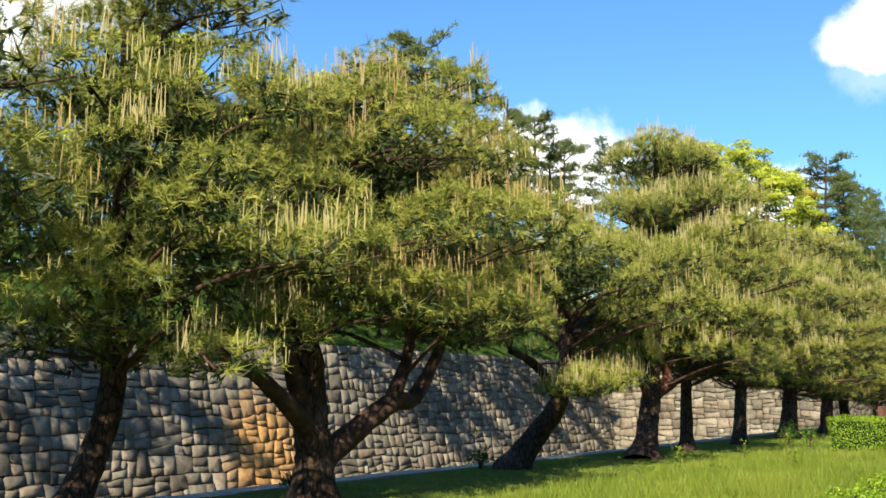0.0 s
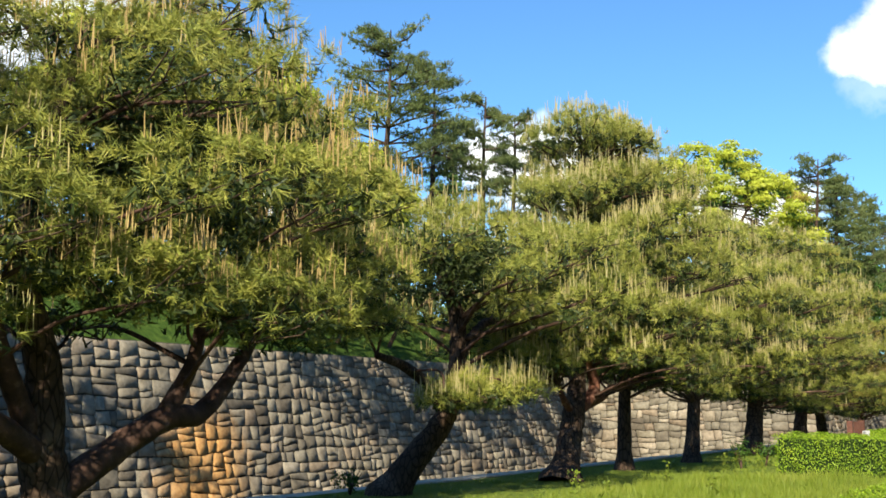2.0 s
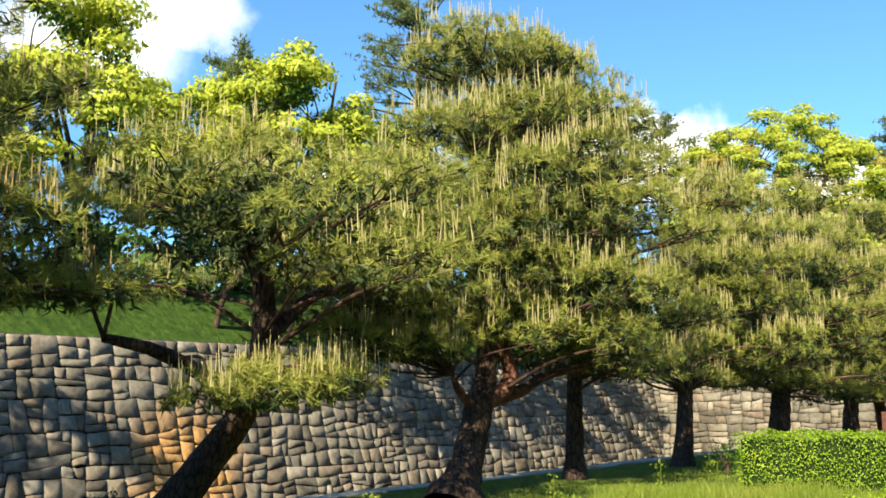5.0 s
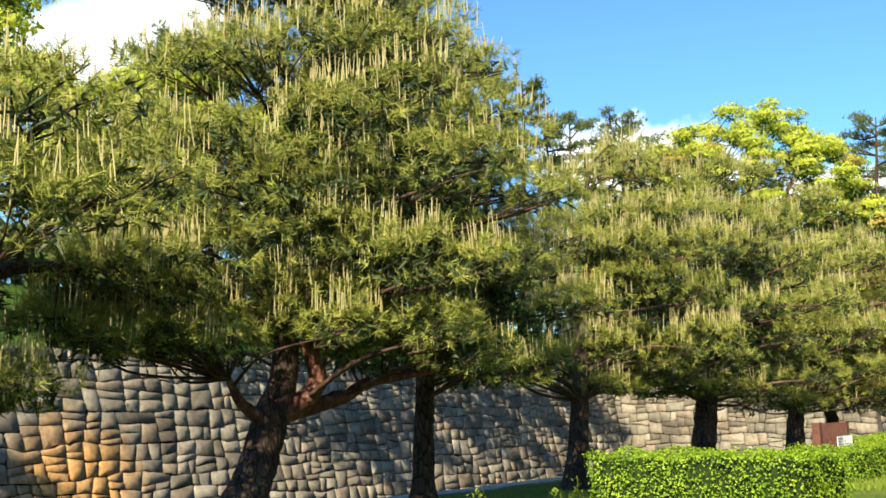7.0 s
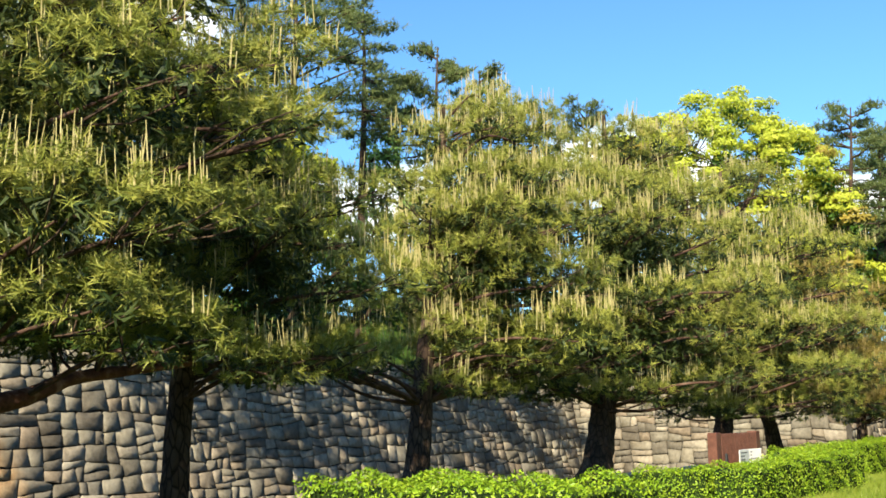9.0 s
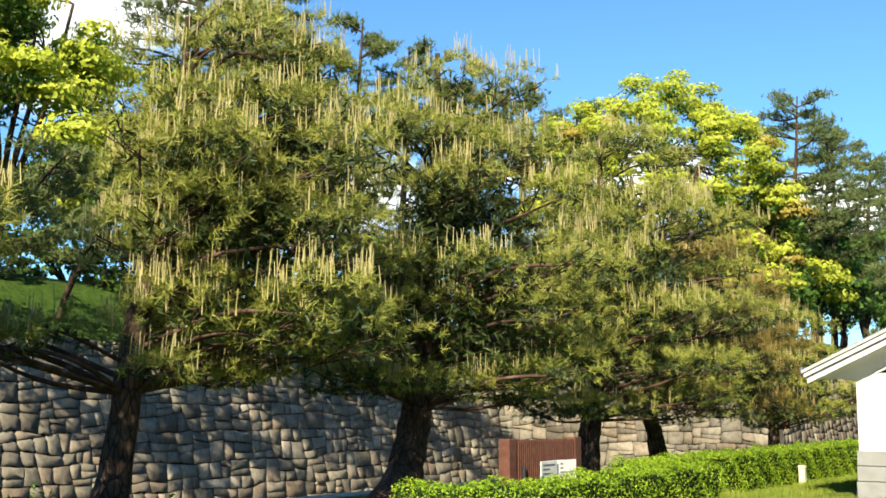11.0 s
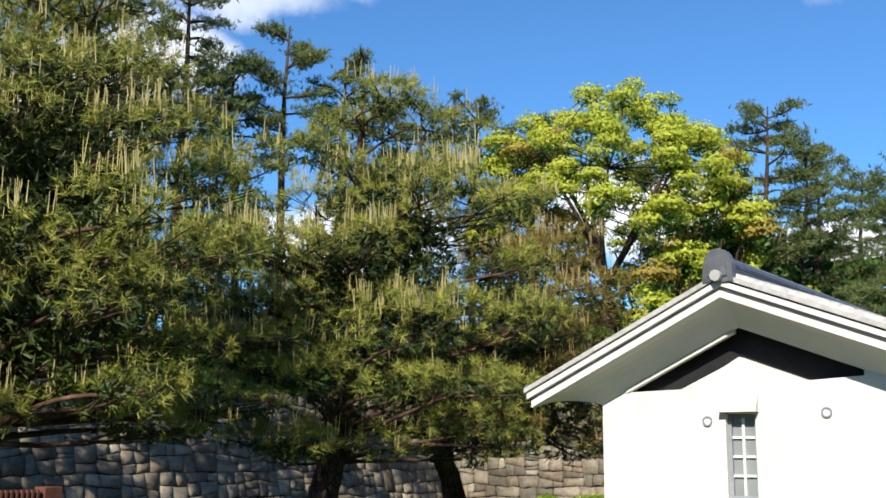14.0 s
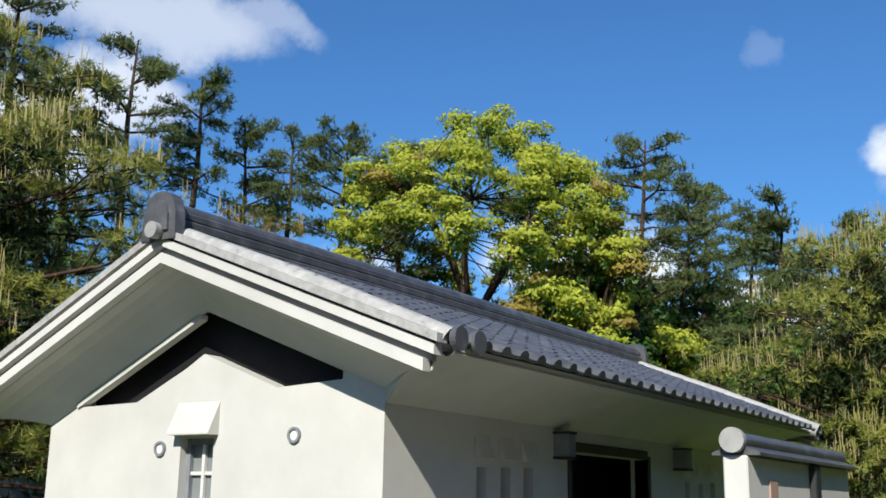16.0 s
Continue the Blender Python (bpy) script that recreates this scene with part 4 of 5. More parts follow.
# darker wood beyond the corner of the moat
for seed, x, y, h in ((151, -9.8, 82.0, 14.2), (152, -8.8, 88.5, 14.8), (153, -4.0, 93.0, 13.8), (154, -0.5, 95.0, 13.5), (155, 3.5, 96.0, 13.0), (156, -8.5, 97.0, 16.0), (157, 8.0, 98.0, 13.0)):
    far_pine("dark pine of the wood beyond the moat", seed, x, y, -0.05, h, 3.6, 0.8, 0.25, 18)
for k, (x, y, w) in enumerate(((-8.8, 79, 2.4), (-6, 84, 3.2), (-2, 86, 3.4), (2.5, 86, 3.2), (7, 88, 3.4))):
    broadleaf("dark green tree at the edge of the wood", 170 + k, x, y, -0.05, 5.0 + w * 1.4, w, w, 16, leaf=GREEN_LEAF, clump_r=1.1, low=0.05, name="wood_tree", density=42, size=0.38)
for k, (x, y, h, w) in enumerate(((-25.5, 88.5, 14.5, 3.6), (-30.5, 86.0, 15.0, 3.4), (-20.5, 92.0, 13.5, 3.0), (-19.0, 95.0, 15.5, 3.4), (-19.0, 102.0, 16.0, 3.6), (-19.5, 110.0, 16.0, 3.8), (-19.5, 118.0, 16.5, 3.8), (-36.5, 73.5, 12.0, 2.6), (-39.5, 60.5, 13.0, 3.0))):
    broadleaf("dark green evergreen in the rampart wood", 110 + k, x, y, 6.3, h, w, w, 20, leaf=GREEN_LEAF, clump_r=1.15, low=0.1, density=36, size=0.38)
for k, (x, y, w) in enumerate(((-37.5, 14, 3.0), (-37.5, 19, 3.2), (-37.2, 24.5, 3.0), (-37, 30, 3.0), (-37.3, 34.5, 3.0), (-37, 38.5, 2.8), (-37.3, 43, 2.8), (-37.3, 52, 3.0), (-37, 47, 2.2), (-37.5, 57, 2.6), (-36.5, 64, 2.4), (-36.5, 71, 2.6), (-34, 80.5, 2.6), (-29, 81.5, 2.4), (-25.5, 80.0, 2.0))):
    broadleaf("low dark green shrub along the rampart top", 70 + k, x, y, 6.2, 6.4 + w, w, w * 1.4, 12, leaf=GREEN_LEAF, clump_r=0.85, low=0.05, name="rampart_shrub", density=40, size=0.4)


# ---- the white building ----
def ring(cx, y, cz, r_out, r_in, depth, seg=20):
    bm = bmesh.new()
    rows = []
    for r, yy in ((r_out, y), (r_out, y - depth), (r_in, y - depth), (r_in, y)):
        rows.append([bm.verts.new((cx + r * math.cos(2 * math.pi * k / seg), yy, cz + r * math.sin(2 * math.pi * k / seg))) for k in range(seg)])
    for a, b in zip(rows, rows[1:] + rows[:1]):
        for k in range(seg):
            bm.faces.new((a[k], a[(k + 1) % seg], b[(k + 1) % seg], b[k]))
    bmesh.ops.recalc_face_normals(bm, faces=bm.faces)
    return bm


def disc(cx, y0, y1, cz, r, seg=20):
    return prism([(cx + r * math.cos(2 * math.pi * k / seg), cz + r * math.sin(2 * math.pi * k / seg)) for k in range(seg)], y0, y1)


house = new("storehouse")
house.location = (0, 0, 0)
tagged(house, "small white-plastered Japanese building with grey tiled gable roof", "building")
X0, X1, Y0, Y1 = -3.4, -0.29, 41.58, 48.5
APEX, SLOPE_L, SLOPE_R = -1.83, 0.475, 0.39
BASE = -0.05


def rake(x, top):
    return top - (SLOPE_L if x < APEX else SLOPE_R) * abs(x - APEX)


def gable_wall(y0, y1):
    """Front wall in pieces round the window, its top cut to the black recess."""
    wx0, wx1, wz0, wz1 = -2.01, -1.70, 0.91, 1.76
    bm = bmesh.new()
    add_prism(bm, [(X0, BASE), (wx0, BASE), (wx0, 2.235), (-2.48, 2.02), (-3.11, 2.005), (-3.11, 2.17), (X0, 2.05)], y0, y1)
    add_prism(bm, [(wx1, BASE), (X1, BASE), (X1, 2.05), (-0.62, 2.17), (-0.62, 2.10), (-1.16, 2.07), (wx1, 2.275)], y0, y1)
    add_prism(bm, [(wx0, BASE), (wx1, BASE), (wx1, wz0), (wx0, wz0)], y0, y1)
    add_prism(bm, [(wx0, wz1), (wx1, wz1), (wx1, 2.275), (-1.84, 2.33), (wx0, 2.235)], y0, y1)
    return bm


part("gable_wall", gable_wall(Y0, Y0 + 0.16), PLASTER, house)
# black sheet set back in the gable, painting the dark of its opening
part("gable_recess", prism([(X0 + 0.05, 1.7), (X1 - 0.05, 1.7), (X1 - 0.05, 2.1), (APEX, 2.72), (X0 + 0.05, 2.1)], Y0 + 0.165, Y0 + 0.2), BLACK, house, "black sheet for the dark of the triangular gable recess")
# thin lit lip along the left edge of the recess
part("gable_lip", prism([(-3.1, 1.995), (-1.88, 2.575), (-1.88, 2.61), (-3.1, 2.03)], Y0 - 0.02, Y0 + 0.05), PLASTER, house)
back = part("back_wall", prism([(X0, BASE), (X1, BASE), (X1, 2.0), (APEX, 2.63), (X0, 2.0)], Y1 - 0.16, Y1), PLASTER, house)
part("side_wall", box(X0, X0 + 0.16, Y0 + 0.16, Y1 - 0.16, BASE, 2.02), PLASTER, house)


# entrance side: piers, and a panel over and under each opening
side_y = Y0 + 0.16
for a, b, z0, z1 in ((42.66, 42.79, 0.8, 1.60), (42.99, 43.13, 0.8, 1.61), (43.32, 43.47, 0.8, 1.62), (44.09, 45.62, BASE, 1.77), (46.55, 46.68, 0.8, 1.60), (46.92, 47.05, 0.8, 1.60), (47.26, 47.4, 0.8, 1.61), (Y1 - 0.16, Y1 - 0.16, 0, 0)):
    part("wall_pier", box(X1 - 0.16, X1, side_y, a, BASE, 2.02), PLASTER, house)
    if b > a:
        part("wall_lintel", box(X1 - 0.16, X1, a, b, z1, 2.02), PLASTER, house)
        if z0 > BASE:
            part("wall_apron", box(X1 - 0.16, X1, a, b, BASE, z0), PLASTER, house)
    side_y = b
for a, b in ((42.66, 42.79), (42.99, 43.13), (43.32, 43.47), (46.55, 46.68), (46.92, 47.05), (47.26, 47.4)):
    slit = part("slit_window", box(X1 - 0.15, X1 - 0.12, a + 0.003, b - 0.003, 0.803, 1.597), DARK_METAL_AND_SHADE, house, "narrow dark slit window")
    bm = bmesh.new()
    vs = [bm.verts.new(c) for c in ((X1 + 0.002, a - 0.03, 1.66), (X1 + 0.002, b + 0.03, 1.66), (X1 + 0.002, b + 0.03, 1.82), (X1 + 0.002, a - 0.03, 1.82), (X1 + 0.05, a - 0.03, 1.66), (X1 + 0.05, b + 0.03, 1.66))]
    for q in ((0, 1, 2, 3), (4, 5, 1, 0), (3, 2, 5, 4), (0, 3, 4), (1, 5, 2)):
        bm.faces.new([vs[i] for i in q])
    bmesh.ops.recalc_face_normals(bm, faces=bm.faces)
    part("slit_hood", bm, PLASTER, house)
part("inner_floor", box(X0 + 0.17, X1 - 0.17, Y0 + 0.25, Y1 - 0.17, BASE, 0.05), PLASTER_GREY, house)
# dark sheet added behind the entrance to stand for the unlit interior
part("inner_partition", box(-1.2, -1.1, Y0 + 0.25, Y1 - 0.17, 0.05, 2.0), DARK_METAL_AND_SHADE, house)
part("inner_ceiling", box(X0 + 0.17, X1 - 0.17, Y0 + 0.25, Y1 - 0.17, 1.95, 2.0), PLASTER_GREY, house)
frame_bm = box(X1 - 0.12, X1 + 0.012, 44.03, 44.09, 0, 1.80)
add_box(frame_bm, X1 - 0.12, X1 + 0.012, 45.62, 45.68, 0, 1.80)
add_box(frame_bm, X1 - 0.12, X1 + 0.012, 44.09, 45.62, 1.772, 1.85)
part("door_frame", frame_bm, DARK_METAL_AND_SHADE, house, "dark metal entrance frame")

# grey base with two shadow lines
for z0, z1, out in ((-0.05, 0.34, 0.045), (0.352, 0.575, 0.035), (0.587, 0.81, 0.03)):
    bm = box(X0 - out, X1 + out, Y0 - out, Y0 - 0.001, z0, z1, 0.004)
    add_box(bm, X0 - out, X0 - 0.001, Y0, Y1, z0, z1)
    add_box(bm, X1 + 0.001, X1 + out, Y0, 44.0, z0, z1)
    add_box(bm, X1 + 0.001, X1 + out, 45.7, Y1, z0, z1)
    part("base_course", bm, PLASTER_GREY, house, "grey rendered base course")

# window
win = part("window", box(-2.01, -1.70, Y0 + 0.10, Y0 + 0.12, 0.91, 1.76), FROSTED, house, "tall frosted window with white muntins")
fb = bmesh.new()
for a, b, c, d in ((-2.01, -1.975, 0.91, 1.76), (-1.735, -1.70, 0.91, 1.76), (-1.975, -1.735, 0.91, 0.95), (-1.975, -1.735, 1.72, 1.76)):
    add_box(fb, a, b, Y0 + 0.065, Y0 + 0.098, c, d)
part("window_frame", fb, LAMP_METAL, win, "grey window frame")
mb = box(-1.868, -1.842, Y0 + 0.07, Y0 + 0.096, 0.952, 1.718)
for z in (1.145, 1.335, 1.525):
    add_box(mb, -1.973, -1.87, Y0 + 0.074, Y0 + 0.096, z - 0.012, z + 0.012)
    add_box(mb, -1.84, -1.737, Y0 + 0.074, Y0 + 0.096, z - 0.012, z + 0.012)
part("muntins", mb, WINDOW_WHITE, win, "white muntin bars")
bm = bmesh.new()
hx0, hx1, zl, zt, outw = -2.05, -1.66, 1.775, 2.0, 0.1
vs = [bm.verts.new(c) for c in ((hx0, Y0 - 0.002, zl), (hx1, Y0 - 0.002, zl), (hx1, Y0 - 0.002, zt), (hx0, Y0 - 0.002, zt), (hx0, Y0 - outw, zl), (hx1, Y0 - outw, zl), (hx1, Y0 - outw, zl + 0.012), (hx0, Y0 - outw, zl + 0.012))]
for q in ((0, 1, 2, 3), (4, 5, 1, 0), (7, 6, 5, 4), (3, 2, 6, 7), (0, 3, 7, 4), (1, 5, 6, 2)):
    bm.faces.new([vs[i] for i in q])
bmesh.ops.recalc_face_normals(bm, faces=bm.faces)
part("window_hood", bm, PLASTER, house)
for cx, cz in ((-2.2, 1.69), (-0.99, 1.76)):
    vent = part("round_vent", ring(cx, Y0, cz, 0.052, 0.036, 0.02), LAMP_METAL, house, "small round grey vent")
    part("vent_face", disc(cx, Y0 - 0.008, Y0 - 0.001, cz, 0.0355), WINDOW_WHITE, vent)

# verge: two white bands with a groove between, on both gables
EAVE_L, EAVE_R = -4.04, 0.36


def chevron(top, bottom, y0, y1, xl, xr):
    out = [(xl, rake(xl, top)), (APEX, top), (xr, rake(xr, top)), (xr, rake(xr, bottom)), (APEX, bottom), (xl, rake(xl, bottom))]
    bm = bmesh.new()
    a = [bm.verts.new((x, y0, z)) for x, z in out]
    b = [bm.verts.new((x, y1, z)) for x, z in out]
    for q in ((0, 1, 4, 5), (1, 2, 3, 4)):
        bm.faces.new([a[i] for i in q])
        bm.faces.new([b[i] for i in q[::-1]])
    for i in range(6):
        j = (i + 1) % 6
        bm.faces.new((a[j], a[i], b[i], b[j]))
    bmesh.ops.recalc_face_normals(bm, faces=bm.faces)
    return bm


for y, s in ((41.13, 1), (48.97, -1)):
    part("verge_tile", chevron(3.128, 3.078, y - 0.05 * s, y + 0.05 * s, EAVE_L - 0.06, EAVE_R + 0.05), MORTAR, house, "weathered grey verge tile edge")
    # dark strip painted in for the shadow gap under the verge tiles
    part("verge_groove", chevron(3.076, 3.058, y + 0.0 * s, y + 0.05 * s, EAVE_L, EAVE_R), DARK_METAL_AND_SHADE, house, "strip coloured dark as the shadow gap under the verge tiles")
    part("verge_band", chevron(3.056, 3.0, y - 0.035 * s, y + 0.05 * s, EAVE_L - 0.03, EAVE_R + 0.02), PLASTER, house, "white plaster verge band")
    # this groove is recessed, and its grey adds shade by colour
    part("verge_groove", chevron(2.998, 2.957, y + 0.015 * s, y + 0.05 * s, EAVE_L, EAVE_R - 0.02), GROOVE_SHADE, house, "groove between the verge bands, coloured grey for its shade")
    part("verge_band", chevron(2.955, 2.885, y - 0.02 * s, y + 0.05 * s, EAVE_L + 0.02, EAVE_R - 0.06), PLASTER, house, "white plaster verge band")
# roof deck and plastered soffits that curve down to the walls
part("roof_deck", chevron(3.07, 3.045, 41.185, 48.915, EAVE_L, EAVE_R), PLASTER, house)


def soffit():
    bm = bmesh.new()
    steps = 5
    for y_out, y_in in ((41.185, Y0 + 0.005), (48.915, Y1 - 0.005)):
        rows = []
        for k in range(steps + 1):
            s = k / steps
            y = y_out + (y_in - y_out) * s
            drop = 0.26 * (1 - math.cos(s * math.pi / 2))
            xl, xr = EAVE_L + 0.05 + (X0 - EAVE_L - 0.05) * s, EAVE_R - 0.06 + (X1 - EAVE_R + 0.06) * s
            rows.append([bm.verts.new((x, y, rake(x, 2.895 - drop))) for x in (xl, APEX, xr)])
        for a, b in zip(rows, rows[1:]):
            for i in range(2):
                bm.faces.new((a[i], a[i + 1], b[i + 1], b[i]))
    for x_out, x_in in ((EAVE_L + 0.005, X0 - 0.002), (EAVE_R - 0.005, X1 + 0.002)):
        rows = []
        for k in range(steps + 1):
            s = k / steps
            x = x_out + (x_in - x_out) * s
            z = rake(x_out, 3.04) + (1.93 - rake(x_out, 3.04)) * (1 - math.cos(s * math.pi / 2)) + 0.02 * s
            rows.append([bm.verts.new((x, 41.185 + (Y0 - 41.18) * s, z)), bm.verts.new((x, 48.915 + (Y1 - 48.92) * s, z))])
        for a, b in zip(rows, rows[1:]):
            bm.faces.new((a[0], a[1], b[1], b[0]))
    bmesh.ops.recalc_face_normals(bm, faces=bm.faces)
    bmesh.ops.solidify(bm, geom=list(bm.faces), thickness=0.012)
    return bm


part("soffit", soffit(), PLASTER, house)


def soffit_corner(x_eave, x_side, x_wall):
    """The plaster web that closes the seam between the gable soffit and the eave soffit."""
    bm = bmesh.new()
    rows = []
    for k in range(6):
        s = k / 5
        a = (x_eave + (x_wall - x_eave) * s, 41.185 + (Y0 + 0.005 - 41.185) * s)
        za = rake(a[0], 2.895 - 0.26 * (1 - math.cos(s * math.pi / 2)))
        bx = x_side + (x_wall - x_side) * s
        zb = rake(x_side, 3.04) + (1.93 - rake(x_side, 3.04)) * (1 - math.cos(s * math.pi / 2)) + 0.02 * s
        rows.append((bm.verts.new((a[0], a[1] + 0.003, za)), bm.verts.new((bx, 41.185 + (Y0 - 41.18) * s + 0.003, zb))))
    for p, q in zip(rows, rows[1:]):
        bm.faces.new((p[0], p[1], q[1], q[0]))
    bmesh.ops.recalc_face_normals(bm, faces=bm.faces)
    bmesh.ops.solidify(bm, geom=list(bm.faces), thickness=0.01)
    return bm


part("soffit_corner", soffit_corner(EAVE_L + 0.05, EAVE_L + 0.005, X0 - 0.002), PLASTER, house)
part("soffit_corner", soffit_corner(EAVE_R - 0.06, EAVE_R - 0.005, X1 + 0.002), PLASTER, house)

# ridge of stacked tiles with an end ornament
ridge = part("ridge", box(APEX - 0.13, APEX + 0.13, 41.16, 49.0, 3.03, 3.12, 0.01), TILE, house, "stacked dark grey ridge tiles")
part("ridge_course", box(APEX - 0.105, APEX + 0.105, 41.16, 49.0, 3.125, 3.19, 0.01), TILE, ridge)
part("ridge_course", box(APEX - 0.085, APEX + 0.085, 41.16, 49.0, 3.195, 3.25, 0.01), TILE, ridge)
v, f = tube([(APEX, 41.16, 3.25), (APEX, 45, 3.25), (APEX, 49.0, 3.25)], [0.07, 0.07, 0.07], 14)
np_part("ridge_cap", v, f, TILE, ridge, smooth=True)
arch = [(APEX - 0.16, 3.03), (APEX + 0.16, 3.03), (APEX + 0.15, 3.22)] + [(APEX + 0.14 * math.cos(a), 3.24 + 0.13 * math.sin(a)) for a in np.linspace(0.1, math.pi - 0.1, 9)] + [(APEX - 0.15, 3.22)]
for y in (41.07, 48.99):
    orn = part("ridge_ornament", prism(arch, y, y + 0.09), TILE, house, "arched grey ridge-end tile")
    inner = [(APEX + (x - APEX) * 0.62, 3.19 + (z - 3.19) * 0.62) for x, z in arch]
    part("ornament_rim", prism(inner, y - 0.02, y - 0.001), TILE, orn)
part("ridge_disc", disc(APEX, 41.0, 41.068, 3.09, 0.056), TILE_LIGHT, house, "round light grey ridge-end disc")

# wall lamps by the entrance
for y0, y1 in ((43.74, 43.97), (46.19, 46.47)):
    lamp = new("wall_lamp")
    lamp.location = (X1, (y0 + y1) / 2, 1.7)
    lamp.parent = house
    tagged(lamp, "grey box wall lamp with dark rims")
    h = (y1 - y0) / 2 * 0.62
    part("lamp_body", box(0.002, 0.13, -h + 0.01, h - 0.01, 0.022, 0.19), LAMP_METAL, lamp)
    part("lamp_rim", box(0.001, 0.14, -h, h, 0, 0.02), DARK_METAL_AND_SHADE, lamp)
    part("lamp_rim", box(0.001, 0.14, -h, h, 0.192, 0.21), DARK_METAL_AND_SHADE, lamp)

# ---- the low screen wall by the entrance ----
screen = new("screen_wall")
tagged(screen, "low white screen wall with a tiled coping", "wall")
part("wall_body", box(1.14, 1.31, 43.5, 46.25, -0.05, 1.70, 0.01), PLASTER, screen)
cop = bmesh.new()
add_prism(cop, [(1.06, 1.702), (1.39, 1.702), (1.39, 1.72), (1.225, 1.79), (1.06, 1.72)], 43.52, 46.3)
part("coping", cop, TILE, screen, "grey tiled coping")
v, f = tube([(1.225, 43.5, 1.80), (1.225, 45, 1.80), (1.225, 46.32, 1.80)], [0.06, 0.06, 0.06], 14)
np_part("coping_ridge", v, f, TILE, screen, smooth=True)
part("end_disc", disc(1.225, 43.44, 43.499, 1.80, 0.085, 24), TILE_LIGHT, screen, "round pale coping end")
part("drain_pipe", box(1.312, 1.37, 44.98, 45.12, 0.0, 1.695, 0.01), DARK_METAL_AND_SHADE, screen, "dark metal pipe")
part("name_plate", box(1.312, 1.322, 43.95, 44.13, 1.25, 1.55), simple("pink_plate", [(0.3, (0.42, 0.27, 0.22)), (0.7, (0.50, 0.34, 0.28))], 9.0, 0.6), screen, "faded pinkish plate")


# ---- hedges ----
def hedge(label, seed, x0, x1, y0, y1, h0, h1=None, leaf=0.035, density=1600):
    """A clipped hedge: an inside coloured dark for shade, a skin of small leaves on its sides and top. h0, h1: heights
    at its two ends along the longer side.
    """
    rng = np.random.default_rng(seed)
    h1 = h0 if h1 is None else h1
    root = new("hedge")
    root.location = (x0, y0, 0)
    tagged(root, label, "hedge", "clipped hedges")
    w, d = x1 - x0, y1 - y0
    long_x = w > d

    def top(x, y):
        s = x / w if long_x else y / d
        return h0 + (h1 - h0) * s + 0.035 * np.sin(x * 5.1 + 1) * np.sin(y * 4.3) + 0.02 * np.sin(x * 11 + y * 9)
    core = []
    nx, ny = max(2, int(w / 0.3)), max(2, int(d / 0.3))
    bm = bmesh.new()
    g = [[bm.verts.new((0.05 + (w - 0.1) * i / nx, 0.05 + (d - 0.1) * j / ny, float(top(w * i / nx, d * j / ny)) - 0.06)) for i in range(nx + 1)] for j in range(ny + 1)]
    for j in range(ny):
        for i in range(nx):
            bm.faces.new((g[j][i], g[j][i + 1], g[j + 1][i + 1], g[j + 1][i]))
    ring_v = [g[0][i] for i in range(nx + 1)] + [g[j][nx] for j in range(1, ny + 1)] + [g[ny][i] for i in range(nx - 1, -1, -1)] + [g[j][0] for j in range(ny - 1, 0, -1)]
    low = [bm.verts.new((v_.co.x, v_.co.y, -0.1)) for v_ in ring_v]
    for i in range(len(ring_v)):
        j = (i + 1) % len(ring_v)
        bm.faces.new((ring_v[j], ring_v[i], low[i], low[j]))
    bmesh.ops.recalc_face_normals(bm, faces=bm.faces)
    # near-black core gives the shade between the leaves as colour
    part("core", bm, HEDGE_CORE_SHADE, root)
    hm = (h0 + h1) / 2
    P, N = [], []
    for area, kind in ((w * d, "top"), (w * hm, "front"), (w * hm * 0.5, "back"), (d * hm, "left"), (d * hm, "right")):
        n = int(area * density)
        a, b = rng.uniform(0, 1, n), rng.uniform(0, 1, n)
        if kind == "top":
            p = np.stack([a * w, b * d, top(a * w, b * d)], 1)
            nn = np.array([0, 0, 1.0])
        elif kind in ("front", "back"):
            yy = 0.0 if kind == "front" else d
            p = np.stack([a * w, np.full(n, yy), b * top(a * w, np.full(n, yy))], 1)
            nn = np.array([0, -1.0 if kind == "front" else 1.0, 0.3])
        else:
            xx = 0.0 if kind == "left" else w
            p = np.stack([np.full(n, xx), a * d, b * top(np.full(n, xx), a * d)], 1)
            nn = np.array([-1.0 if kind == "left" else 1.0, 0, 0.3])
        p = p + nn * (0.03 * np.sin(p[:, 0] * 8 + p[:, 2] * 9 + p[:, 1] * 7) + rng.uniform(-0.05, 0.03, n))[:, None]
        P.append(p)
        N.append(unit(nn + rng.normal(0, 0.6, (n, 3))))
    v, f = leaf_cards(rng, np.concatenate(P), np.concatenate(N), leaf)
    np_part("leaves", v, f, HEDGE_LEAF, root)
    return root


hedge("square-clipped bright green hedge on the lawn", 81, -5.2, -2.75, 25.3, 26.7, 0.86)
hedge("knee-high green azalea hedge beside the walk", 85, -2.6, -1.6, 11.0, 23.5, 0.27, 0.3, density=1100)
hedge("low bright green azalea hedge before the lattice box", 82, -6.4, -5.25, 33.45, 34.0, 0.55, 0.6)
hedge("low bright green azalea hedge before the lattice box", 83, -5.2, -4.5, 33.4, 38.6, 0.62, 0.68)
hedge("long clipped green hedge leading to the building", 84, -6.3, -5.6, 38.7, 54.0, 0.66, 0.72)


